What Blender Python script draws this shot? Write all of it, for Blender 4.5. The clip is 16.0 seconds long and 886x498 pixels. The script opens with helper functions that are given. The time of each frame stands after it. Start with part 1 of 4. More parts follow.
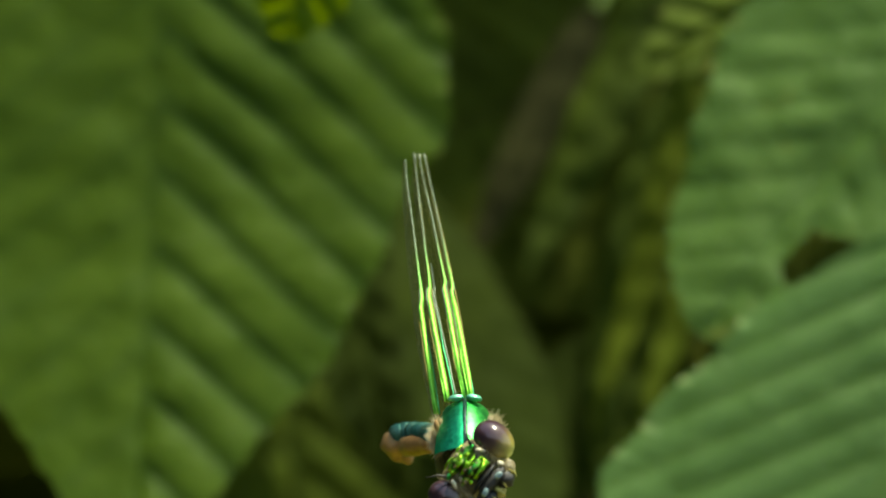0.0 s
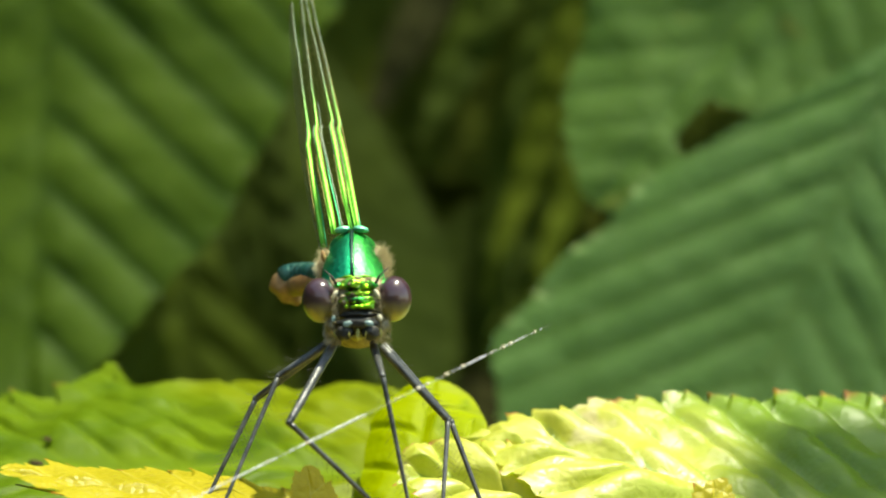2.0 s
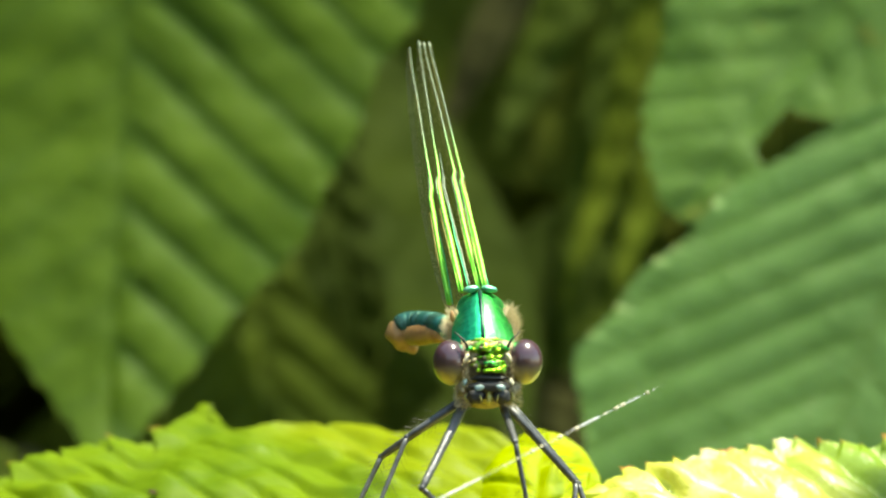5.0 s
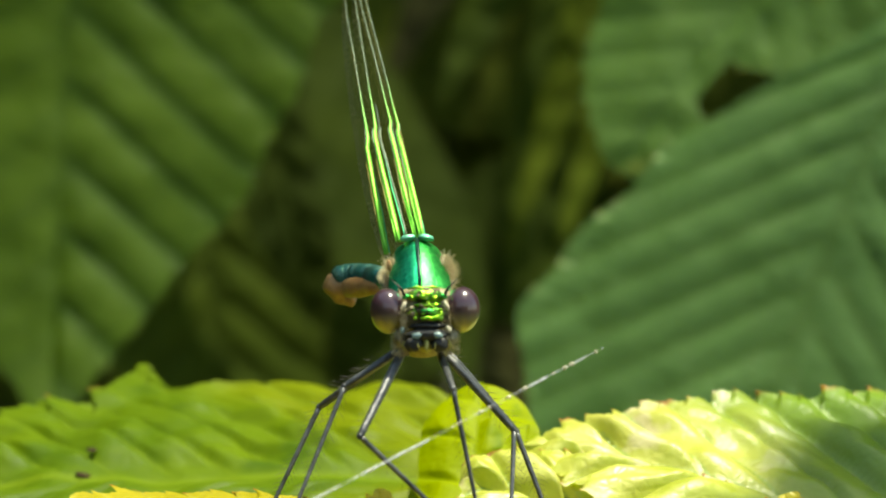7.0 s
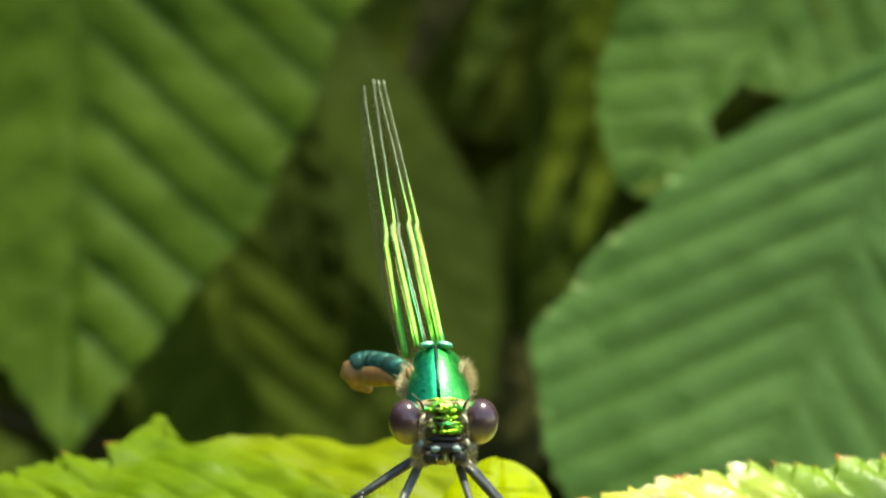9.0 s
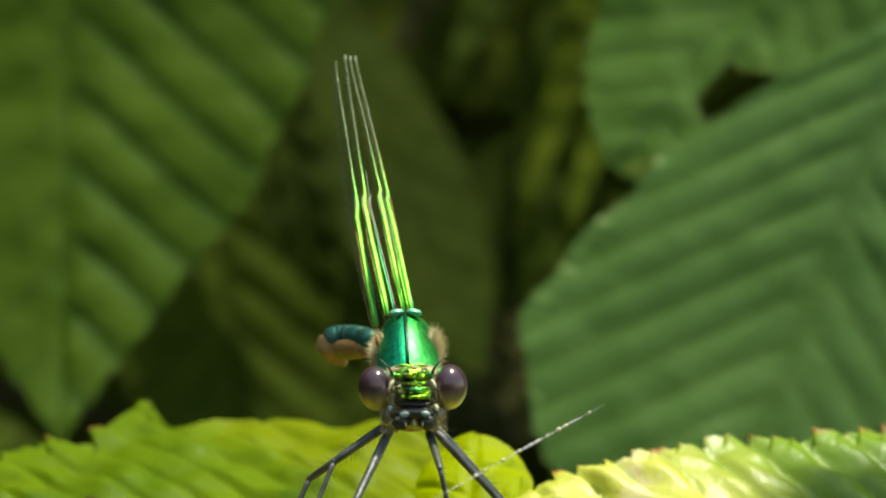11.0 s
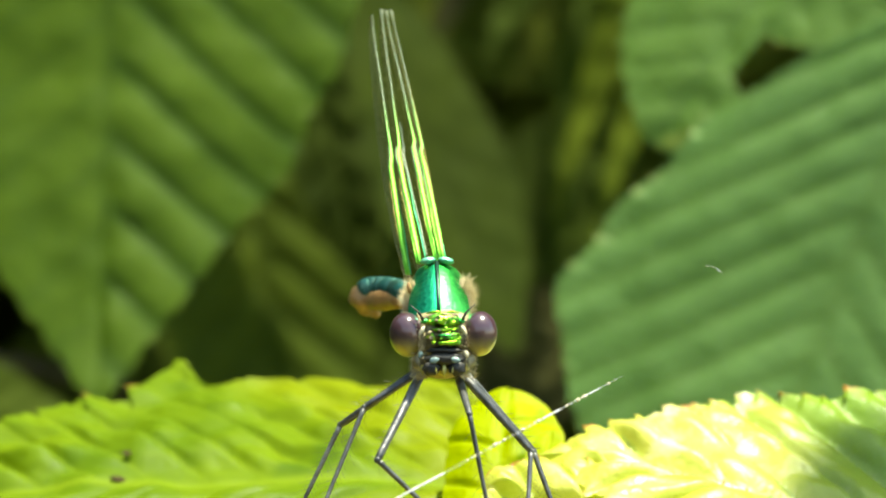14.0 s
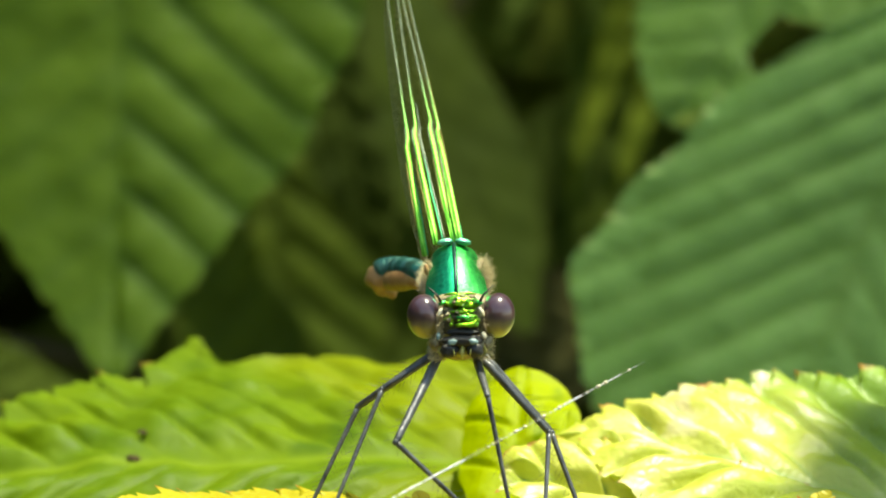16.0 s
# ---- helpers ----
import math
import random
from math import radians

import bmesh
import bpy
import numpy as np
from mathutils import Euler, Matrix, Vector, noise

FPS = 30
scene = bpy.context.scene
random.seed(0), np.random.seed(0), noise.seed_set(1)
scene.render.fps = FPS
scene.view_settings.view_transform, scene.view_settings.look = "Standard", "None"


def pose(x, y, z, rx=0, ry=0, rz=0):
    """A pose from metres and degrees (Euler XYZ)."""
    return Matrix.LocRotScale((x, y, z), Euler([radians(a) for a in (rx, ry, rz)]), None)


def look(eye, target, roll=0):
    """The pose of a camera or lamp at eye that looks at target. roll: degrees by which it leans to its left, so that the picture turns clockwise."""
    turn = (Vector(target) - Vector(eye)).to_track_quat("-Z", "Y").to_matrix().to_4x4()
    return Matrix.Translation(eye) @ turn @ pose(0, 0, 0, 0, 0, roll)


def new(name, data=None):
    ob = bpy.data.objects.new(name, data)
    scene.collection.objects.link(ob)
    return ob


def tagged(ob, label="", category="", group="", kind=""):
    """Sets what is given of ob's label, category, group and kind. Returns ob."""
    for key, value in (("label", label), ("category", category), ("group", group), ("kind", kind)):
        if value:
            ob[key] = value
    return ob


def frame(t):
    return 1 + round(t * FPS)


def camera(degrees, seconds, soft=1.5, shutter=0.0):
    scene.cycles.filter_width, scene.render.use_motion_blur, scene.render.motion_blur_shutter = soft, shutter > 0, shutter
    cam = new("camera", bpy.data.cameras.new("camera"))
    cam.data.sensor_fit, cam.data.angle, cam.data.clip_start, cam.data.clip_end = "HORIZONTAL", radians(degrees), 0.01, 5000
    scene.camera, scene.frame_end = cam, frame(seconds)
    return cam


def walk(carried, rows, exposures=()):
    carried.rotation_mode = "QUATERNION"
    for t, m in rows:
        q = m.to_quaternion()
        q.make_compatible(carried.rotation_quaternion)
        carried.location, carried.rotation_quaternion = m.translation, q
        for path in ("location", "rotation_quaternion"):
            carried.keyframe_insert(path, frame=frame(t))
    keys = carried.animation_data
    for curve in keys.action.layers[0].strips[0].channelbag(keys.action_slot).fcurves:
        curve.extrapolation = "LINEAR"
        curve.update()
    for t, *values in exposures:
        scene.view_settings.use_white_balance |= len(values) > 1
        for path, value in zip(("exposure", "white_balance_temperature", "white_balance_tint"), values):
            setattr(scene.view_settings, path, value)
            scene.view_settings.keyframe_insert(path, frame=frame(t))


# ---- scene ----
# All sizes below are in millimetres and turned to metres by MM.
MM = 0.001
cam = camera(12.0, 16.0, soft=1.9)

# seconds, eye x, y, z (mm), yaw to the right, pitch up, lean to the left (degrees)
PATH = [
    (0.0, -1.59, -237.05, -8.79, -0.571, 3.477, 0.504),
    (0.5, -1.59, -237.05, -8.79, -0.085, 3.114, 0.495),
    (1.0, -1.60, -237.05, -8.80, 0.136, 2.546, 1.036),
    (1.5, -1.60, -237.05, -8.80, 0.614, 2.267, 1.278),
    (2.0, -1.60, -237.05, -8.79, 0.889, 1.673, 1.254),
    (2.5, -1.60, -237.05, -8.79, 0.225, 1.722, 0.887),
    (3.0, -3.10, -236.97, -7.62, -0.004, 1.649, 0.651),
    (3.2, -3.02, -236.91, -7.20, -0.520, 1.503, 0.634),
    (5.3, -3.38, -236.44, -5.04, 0.310, 1.256, 0.256),
    (5.5, -3.83, -236.29, -4.18, 0.497, 1.061, -0.074),
    (6.0, -2.55, -236.36, -3.41, 0.765, 0.515, 0.115),
    (6.5, -1.92, -236.19, -4.59, 0.719, 0.496, -0.024),
    (7.0, -1.27, -236.10, -2.72, 0.526, 0.217, 0.030),
    (7.5, -0.48, -236.21, -1.81, 0.655, -0.333, -0.075),
    (7.7, -0.46, -236.39, -1.70, 0.758, -0.401, 0.040),
    (8.0, 0.11, -236.61, -1.21, 0.549, -0.063, -0.006),
    (8.5, 0.88, -236.86, 2.84, 0.362, -0.001, 0.043),
    (9.0, -0.12, -237.08, 5.05, 0.138, -0.818, -0.261),
    (9.2, -0.33, -237.26, 5.90, 0.261, -1.016, -0.298),
    (11.3, 2.86, -238.06, 9.54, -0.176, -2.015, -0.867),
    (11.5, 3.21, -238.11, 9.65, -0.251, -2.145, -0.881),
    (12.0, 3.20, -238.64, 10.78, -0.545, -2.203, -0.786),
    (12.5, 3.34, -238.95, 8.76, -0.480, -1.922, -0.580),
    (13.0, 3.04, -239.53, 8.65, -0.447, -1.821, -0.533),
    (13.5, 2.50, -239.96, 7.22, -0.389, -1.325, -0.447),
    (14.0, 2.16, -239.97, 5.65, -0.605, -1.544, -0.500),
    (14.5, 3.12, -239.82, 4.97, -0.607, -1.598, -0.496),
    (15.0, 2.72, -239.82, 2.52, -0.698, -1.171, -0.330),
    (15.5, 1.40, -239.82, 2.84, -0.677, -1.112, -0.476),
    (16.0, 2.29, -239.94, 3.78, -0.822, -1.513, -0.544),
]


# how the camera's own exposure drifts: seconds, stops
EXPOSURE = [
    (0.0, 0.84), (0.5, 0.65), (1.0, 0.79), (1.5, 0.85), (2.0, 0.97), (2.5, 0.87), (3.0, 1.20), (5.5, 1.57), (6.0, 1.39), (6.5, 1.07), (7.0, 0.83),
    (7.5, 0.81), (8.0, 0.59), (8.5, 0.87), (9.0, 1.19), (9.2, 1.11), (11.3, 0.63), (11.5, 0.62), (12.5, 0.73), (13.0, 1.13), (13.5, 1.51), (14.0, 1.54), (14.5, 1.27), (15.0, 1.27), (15.5, 1.27), (16.0, 1.17),
]


def camera_row(t, x, y, z, yaw, pitch, lean):
    eye = Vector((x, y, z)) * MM
    a, b = radians(yaw), radians(pitch)
    ahead = Vector((math.sin(a) * math.cos(b), math.cos(a) * math.cos(b), math.sin(b)))
    return t, look(eye, eye + ahead, lean)


walk(cam, [camera_row(*row) for row in PATH], exposures=[(t, e, 7500, -4) for t, e in EXPOSURE])
cam.data.dof.use_dof = True
cam.data.dof.focus_distance = 0.243
cam.data.dof.aperture_fstop = 48

# The perch dips and rises with the insect: seconds, degrees up, degrees to the right, about PIVOT.
PIVOT = Vector((0, 62, -12)) * MM
SWAY = [
    (0.0, -0.60, -1.80), (0.1, -0.10, -1.78), (0.2, 6.84, -2.86), (0.3, 7.65, -3.08), (0.4, 0.97, -1.95),
    (0.5, -4.64, 0.28), (0.6, -5.18, 1.03), (0.7, 0.52, -1.40), (0.8, 4.09, -3.55), (0.9, 1.97, -1.90),
    (1.0, -3.86, 0.38), (1.1, -4.62, 0.85), (1.2, -0.98, -0.55), (1.3, 2.19, -2.97), (1.4, 1.35, -2.64),
    (1.5, -2.14, -0.39), (1.6, -4.22, 0.26), (1.7, -4.41, 0.23), (1.8, -2.08, -0.50), (1.9, 1.33, -2.21),
    (2.0, 1.31, -2.16), (2.5, -1.04, -0.60), (3.0, -2.00, -0.04), (3.2, -0.85, -0.73), (5.3, -0.15, 0.07),
    (5.5, 0.35, -0.43), (6.0, 0.66, -0.83), (6.5, -0.33, -0.44), (7.0, 0.87, 0.27), (7.5, 0.59, -0.22), (7.7, 1.09, -0.97),
    (8.0, -0.61, 0.04), (8.5, -1.23, 0.81), (9.0, -1.76, 0.78), (9.2, 0.56, 0.18), (11.3, 0.22, 0.26),
    (11.5, 0.95, 0.03), (12.0, 1.32, 0.23), (12.5, 1.17, 0.12), (13.0, 0.78, -0.14), (13.5, 0.43, -0.15),
    (14.0, 0.46, -0.01), (14.5, 0.59, 0.16), (15.0, -0.31, 0.25), (15.5, -0.52, 0.14), (16.0, -0.19, 0.21),
]


# the leaves ride a little higher while the perch swings; the insect leans (degrees to the left)
LIFT = ((0.0, 0.6), (2.0, 0.6), (2.5, 0.35), (3.2, 0.0), (16.0, 0.0))
TOSS = ((0.0, 0.0), (0.2, 0.5), (0.3, 3.8), (0.4, 0.6), (0.5, 0.0), (0.7, 0.0), (0.8, 1.4), (0.9, 0.6), (1.0, 0.0), (16.0, 0.0))  # more for the leaf behind
LEAN = ((0.0, 1.2), (0.5, 1.5), (1.0, 0.6), (1.5, 2.5), (2.0, 2.5), (2.5, 2.3), (3.0, 2.8), (3.2, 2.0), (5.5, 0.8), (6.5, 1.1), (7.5, 1.1), (9.0, 0.4), (11.5, 0.6), (12.5, 0.1), (16.0, 0.4))


def level(rows, t):
    return float(np.interp(t, [r[0] for r in rows], [r[1] for r in rows]))


def sway(up, side):
    turn = Matrix.Rotation(radians(side), 4, "Z") @ Matrix.Rotation(radians(-up), 4, "X")
    return Matrix.Translation(PIVOT) @ turn @ Matrix.Translation(-PIVOT)


# ---- light ----
SUN_WAY = Vector((0.26, -0.05, 1.0)).normalized()  # towards the sun
world = bpy.data.worlds.new("sky")
scene.world = world
world.use_nodes = True
wn = world.node_tree.nodes
sky = wn.new("ShaderNodeTexSky")
sky.sky_type = "NISHITA"
sky.sun_disc = False
sky.sun_elevation = math.asin(SUN_WAY.z)
sky.sun_rotation = math.atan2(SUN_WAY.x, SUN_WAY.y)
world.node_tree.links.new(sky.outputs["Color"], wn["Background"].inputs["Color"])
wn["Background"].inputs["Strength"].default_value = 0.18
sun_data = bpy.data.lights.new("sun", "SUN")
sun_data.energy, sun_data.angle, sun_data.color = 4.6, radians(0.5), (1.0, 0.96, 0.88)
sun = new("sun", sun_data)
sun.matrix_world = look(SUN_WAY * 2, (0, 0, 0))


# ---- mesh helpers ----
class Geo:
    """Collects vertices (mm) and faces of one mesh."""

    def __init__(self):
        self.v, self.f = [], []

    def tube(self, path, radii, sides=8, flat=1.0, cap=True):
        pts = [Vector(p) for p in path]
        start = len(self.v)
        side = None
        for i, p in enumerate(pts):
            way = (pts[min(i + 1, len(pts) - 1)] - pts[max(i - 1, 0)]).normalized()
            if side is None:
                side = way.orthogonal().normalized()
            side = (side - way * side.dot(way)).normalized()
            other = way.cross(side)
            r = radii[i] if isinstance(radii, (list, tuple)) else radii
            for k in range(sides):
                a = 2 * math.pi * k / sides
                self.v.append(p + side * (math.cos(a) * r) + other * (math.sin(a) * r * flat))
        for i in range(len(pts) - 1):
            for k in range(sides):
                a, b = start + i * sides + k, start + i * sides + (k + 1) % sides
                self.f.append((a, b, b + sides, a + sides))
        if cap:
            self.f.append(tuple(range(start + sides - 1, start - 1, -1)))
            end = start + (len(pts) - 1) * sides
            self.f.append(tuple(range(end, end + sides)))
        return self

    def ball(self, centre, radii, turn=(0, 0, 0), rings=14, sides=20, shape=None):
        m = Euler([radians(a) for a in turn]).to_matrix()
        start = len(self.v)
        c = Vector(centre)
        for i in range(1, rings):
            a = math.pi * i / rings
            for k in range(sides):
                b = 2 * math.pi * k / sides
                p = Vector((math.sin(a) * math.cos(b), math.sin(a) * math.sin(b), math.cos(a)))
                if shape:
                    p = shape(p)
                self.v.append(c + m @ Vector((p.x * radii[0], p.y * radii[1], p.z * radii[2])))
        top, low = len(self.v), len(self.v) + 1
        ends = [Vector((0, 0, 1)), Vector((0, 0, -1))]
        for p in ends:
            if shape:
                p = shape(p)
            self.v.append(c + m @ Vector((p.x * radii[0], p.y * radii[1], p.z * radii[2])))
        for i in range(rings - 2):
            for k in range(sides):
                a, b = start + i * sides + k, start + i * sides + (k + 1) % sides
                self.f.append((a, a + sides, b + sides, b))
        last = start + (rings - 2) * sides
        for k in range(sides):
            self.f.append((top, start + k, start + (k + 1) % sides))
            self.f.append((low, last + (k + 1) % sides, last + k))
        return self

    def mesh(self, name, origin=(0, 0, 0), smooth=True):
        o = Vector(origin)
        me = bpy.data.meshes.new(name)
        me.from_pydata([(p - o) * MM for p in self.v], [], self.f)
        me.polygons.foreach_set("use_smooth", [smooth] * len(me.polygons))
        me.update()
        return me


def part(name, geo, material, parent, label="", origin=(0, 0, 0), smooth=True):
    me = geo if isinstance(geo, bpy.types.Mesh) else geo.mesh(name, origin, smooth)
    me.materials.append(material)
    ob = new(name, me)
    ob.parent = parent
    return tagged(ob, label)


# ---- materials ----
def node_material(name):
    m = bpy.data.materials.new(name)
    m.use_nodes = True
    t = m.node_tree
    return m, t, t.nodes, t.links, t.nodes["Principled BSDF"]


def ramp(nodes, stops):
    r = nodes.new("ShaderNodeValToRGB")
    for i, (at, col) in enumerate(stops):
        e = r.color_ramp.elements[i] if i < 2 else r.color_ramp.elements.new(at)
        e.position, e.color = at, (*col, 1)
    return r


def noise_node(nodes, links, coords, scale, detail=4.0, rough=0.55):
    n = nodes.new("ShaderNodeTexNoise")
    n.inputs["Scale"].default_value = scale
    n.inputs["Detail"].default_value = detail
    n.inputs["Roughness"].default_value = rough
    links.new(coords, n.inputs["Vector"])
    return n


def math_node(nodes, links, op, a, b=None):
    n = nodes.new("ShaderNodeMath")
    n.operation = op
    for i, x in enumerate((a, b)):
        if x is None:
            continue
        if isinstance(x, (int, float)):
            n.inputs[i].default_value = x
        else:
            links.new(x, n.inputs[i])
    return n.outputs[0]


def leaf_material(name, low, high, vein, edge, through_col, share=0.35, rough=0.42, vein_groove_share=0.8, gloss=0.4, rim_at=1.13, blotch=None, relief=0.7, blotch_scale=170, vein_groove_from=0.455, young=None, mid_share=1.0, faint=1.0):
    """Leaf blade: mottled green, veins paler or dark to paint groove shade, a fine net in relief, light shining
    through. faint: how much of the vein colour one half shows. UV: x counts side veins, y is -1..1 across.
    """
    m, t, nodes, links, bsdf = node_material(name)
    tc = nodes.new("ShaderNodeTexCoord")
    obj = tc.outputs["Object"]
    sep = nodes.new("ShaderNodeSeparateXYZ")
    links.new(tc.outputs["UV"], sep.inputs[0])
    big = noise_node(nodes, links, obj, 90, 3)
    fine = noise_node(nodes, links, obj, 900, 5, 0.65)
    mixn = math_node(nodes, links, "ADD", math_node(nodes, links, "MULTIPLY", big.outputs["Fac"], 0.65), math_node(nodes, links, "MULTIPLY", fine.outputs["Fac"], 0.35))
    base = ramp(nodes, [(0.36, low), (0.64, high)])
    links.new(mixn, base.inputs[0])
    # side veins and midrib; dark, wide bands paint the shade of the grooves
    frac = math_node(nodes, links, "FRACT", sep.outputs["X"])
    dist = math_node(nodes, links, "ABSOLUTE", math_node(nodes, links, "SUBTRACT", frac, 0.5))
    side = math_node(nodes, links, "MULTIPLY", math_node(nodes, links, "SUBTRACT", dist, vein_groove_from), 1.0 / (0.5 - vein_groove_from))
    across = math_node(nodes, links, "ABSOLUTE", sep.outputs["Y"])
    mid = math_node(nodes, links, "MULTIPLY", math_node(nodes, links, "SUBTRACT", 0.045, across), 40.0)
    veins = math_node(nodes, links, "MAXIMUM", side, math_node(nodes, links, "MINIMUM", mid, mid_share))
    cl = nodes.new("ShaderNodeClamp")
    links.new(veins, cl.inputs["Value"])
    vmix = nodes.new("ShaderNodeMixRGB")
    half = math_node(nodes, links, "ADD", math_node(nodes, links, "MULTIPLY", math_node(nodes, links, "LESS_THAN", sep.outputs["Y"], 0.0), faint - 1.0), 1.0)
    links.new(math_node(nodes, links, "MULTIPLY", math_node(nodes, links, "MULTIPLY", cl.outputs[0], half), vein_groove_share), vmix.inputs[0])
    links.new(base.outputs[0], vmix.inputs[1])
    vmix.inputs[2].default_value = (*vein, 1)
    if blotch:
        spots = noise_node(nodes, links, obj, blotch_scale, 3, 0.6)
        br = ramp(nodes, [(blotch[1], (0, 0, 0)), (blotch[1] + 0.09, (1, 1, 1))])
        links.new(spots.outputs["Fac"], br.inputs[0])
        bm = nodes.new("ShaderNodeMixRGB")
        links.new(br.outputs[0], bm.inputs[0])
        links.new(base.outputs[0], bm.inputs[1])
        bm.inputs[2].default_value = (*blotch[0], 1)
        links.new(bm.outputs[0], vmix.inputs[1])
    if young:
        # tint near the stalk: yellower young tissue, or green that paints shade
        ym = nodes.new("ShaderNodeMapRange")
        ym.interpolation_type = "SMOOTHSTEP"
        links.new(math_node(nodes, links, "ADD", sep.outputs["X"], math_node(nodes, links, "MULTIPLY", big.outputs["Fac"], 2.0)), ym.inputs["Value"])
        ym.inputs["From Min"].default_value, ym.inputs["From Max"].default_value = young[1] + 1.0, young[2]
        yx = nodes.new("ShaderNodeMixRGB")
        links.new(ym.outputs[0], yx.inputs[0])
        links.new(vmix.inputs[1].links[0].from_socket, yx.inputs[1])
        yx.inputs[2].default_value = (*young[0], 1)
        links.new(yx.outputs[0], vmix.inputs[1])
    # tinged margin
    rim = math_node(nodes, links, "MULTIPLY", math_node(nodes, links, "SUBTRACT", math_node(nodes, links, "ADD", across, math_node(nodes, links, "MULTIPLY", fine.outputs["Fac"], 0.10)), rim_at), 16.0)
    rc = nodes.new("ShaderNodeClamp")
    links.new(rim, rc.inputs["Value"])
    emix = nodes.new("ShaderNodeMixRGB")
    links.new(rc.outputs[0], emix.inputs[0])
    links.new(vmix.outputs[0], emix.inputs[1])
    emix.inputs[2].default_value = (*edge, 1)
    links.new(emix.outputs[0], bsdf.inputs["Base Color"])
    bsdf.inputs["Specular IOR Level"].default_value = gloss
    rr = nodes.new("ShaderNodeMapRange")
    links.new(fine.outputs["Fac"], rr.inputs["Value"])
    rr.inputs["To Min"].default_value, rr.inputs["To Max"].default_value = rough - 0.08, rough + 0.14
    links.new(rr.outputs[0], bsdf.inputs["Roughness"])
    net = nodes.new("ShaderNodeTexVoronoi")
    net.feature = "DISTANCE_TO_EDGE"
    net.inputs["Scale"].default_value = 1400
    links.new(obj, net.inputs["Vector"])
    bump = nodes.new("ShaderNodeBump")
    bump.inputs["Strength"].default_value, bump.inputs["Distance"].default_value = relief, 0.00026
    links.new(math_node(nodes, links, "ADD", net.outputs["Distance"], math_node(nodes, links, "MULTIPLY", fine.outputs["Fac"], 0.6)), bump.inputs["Height"])
    links.new(bump.outputs[0], bsdf.inputs["Normal"])
    tr = nodes.new("ShaderNodeBsdfTranslucent")
    tmul = nodes.new("ShaderNodeMixRGB")
    tmul.blend_type = "MIX"
    tmul.inputs[0].default_value = 0.7
    links.new(emix.outputs[0], tmul.inputs[1])
    tmul.inputs[2].default_value = (*through_col, 1)
    links.new(tmul.outputs[0], tr.inputs["Color"])
    mx = nodes.new("ShaderNodeMixShader")
    mx.inputs[0].default_value = share
    links.new(bsdf.outputs[0], mx.inputs[1])
    links.new(tr.outputs[0], mx.inputs[2])
    links.new(mx.outputs[0], nodes["Material Output"].inputs["Surface"])
    return m


def skin(name, low, high, rough=0.4, metal=0.0, scale=2500, bump=0.25, coat=0.0):
    m, t, nodes, links, bsdf = node_material(name)
    tc = nodes.new("ShaderNodeTexCoord")
    n = noise_node(nodes, links, tc.outputs["Object"], scale, 5, 0.6)
    big = noise_node(nodes, links, tc.outputs["Object"], scale * 0.22, 3)
    s = math_node(nodes, links, "ADD", math_node(nodes, links, "MULTIPLY", n.outputs["Fac"], 0.5), math_node(nodes, links, "MULTIPLY", big.outputs["Fac"], 0.5))
    r = ramp(nodes, [(0.35, low), (0.65, high)])
    links.new(s, r.inputs[0])
    links.new(r.outputs[0], bsdf.inputs["Base Color"])
    bsdf.inputs["Roughness"].default_value = rough
    bsdf.inputs["Metallic"].default_value = metal
    bsdf.inputs["Coat Weight"].default_value = coat
    b = nodes.new("ShaderNodeBump")
    b.inputs["Strength"].default_value, b.inputs["Distance"].default_value = bump, 0.00006
    links.new(n.outputs["Fac"], b.inputs["Height"])
    links.new(b.outputs[0], bsdf.inputs["Normal"])
    return m


leaf_sunlit = leaf_material("young_leaf", (0.075, 0.142, 0.003), (0.138, 0.212, 0.005), (0.17, 0.25, 0.010), (0.24, 0.13, 0.03), (0.32, 0.44, 0.006), share=0.38, rough=0.48, gloss=0.14, rim_at=1.15, blotch=((0.075, 0.14, 0.004), 0.60), relief=0.2, blotch_scale=120, young=((0.19, 0.235, 0.004), 2.4, 1.0), vein_groove_from=0.44)
leaf_young = leaf_material("tender_leaf", (0.27, 0.345, 0.002), (0.37, 0.43, 0.003), (0.30, 0.39, 0.012), (0.32, 0.36, 0.03), (0.5, 0.58, 0.01), share=0.45, rough=0.5, vein_groove_share=0.3, relief=0.3, gloss=0.12, blotch=((0.19, 0.28, 0.003), 0.58), blotch_scale=260)
PALE = dict(share=0.36, rough=0.40, gloss=0.8, vein_groove_share=0.85, rim_at=1.10, relief=0.28, vein_groove_from=0.43, blotch=((0.80, 0.70, 0.36), 0.56), blotch_scale=230)
# pale colour paints full sun; the green stalk end paints shade
leaf_pale = leaf_material("pale_leaf", (0.38, 0.44, 0.012), (0.72, 0.69, 0.14), (0.20, 0.33, 0.008), (0.42, 0.16, 0.03), (0.46, 0.58, 0.010), young=((0.19, 0.32, 0.012), 7.4, 4.2), **PALE)
leaf_cream = leaf_material("cream_leaf", (0.38, 0.44, 0.012), (0.72, 0.69, 0.14), (0.22, 0.34, 0.008), (0.42, 0.16, 0.03), (0.46, 0.58, 0.010), **PALE)
leaf_yellow = leaf_material("yellowing_leaf", (0.42, 0.36, 0.012), (0.6, 0.5, 0.03), (0.55, 0.5, 0.08), (0.5, 0.16, 0.02), (0.65, 0.5, 0.02), share=0.4, rough=0.4)
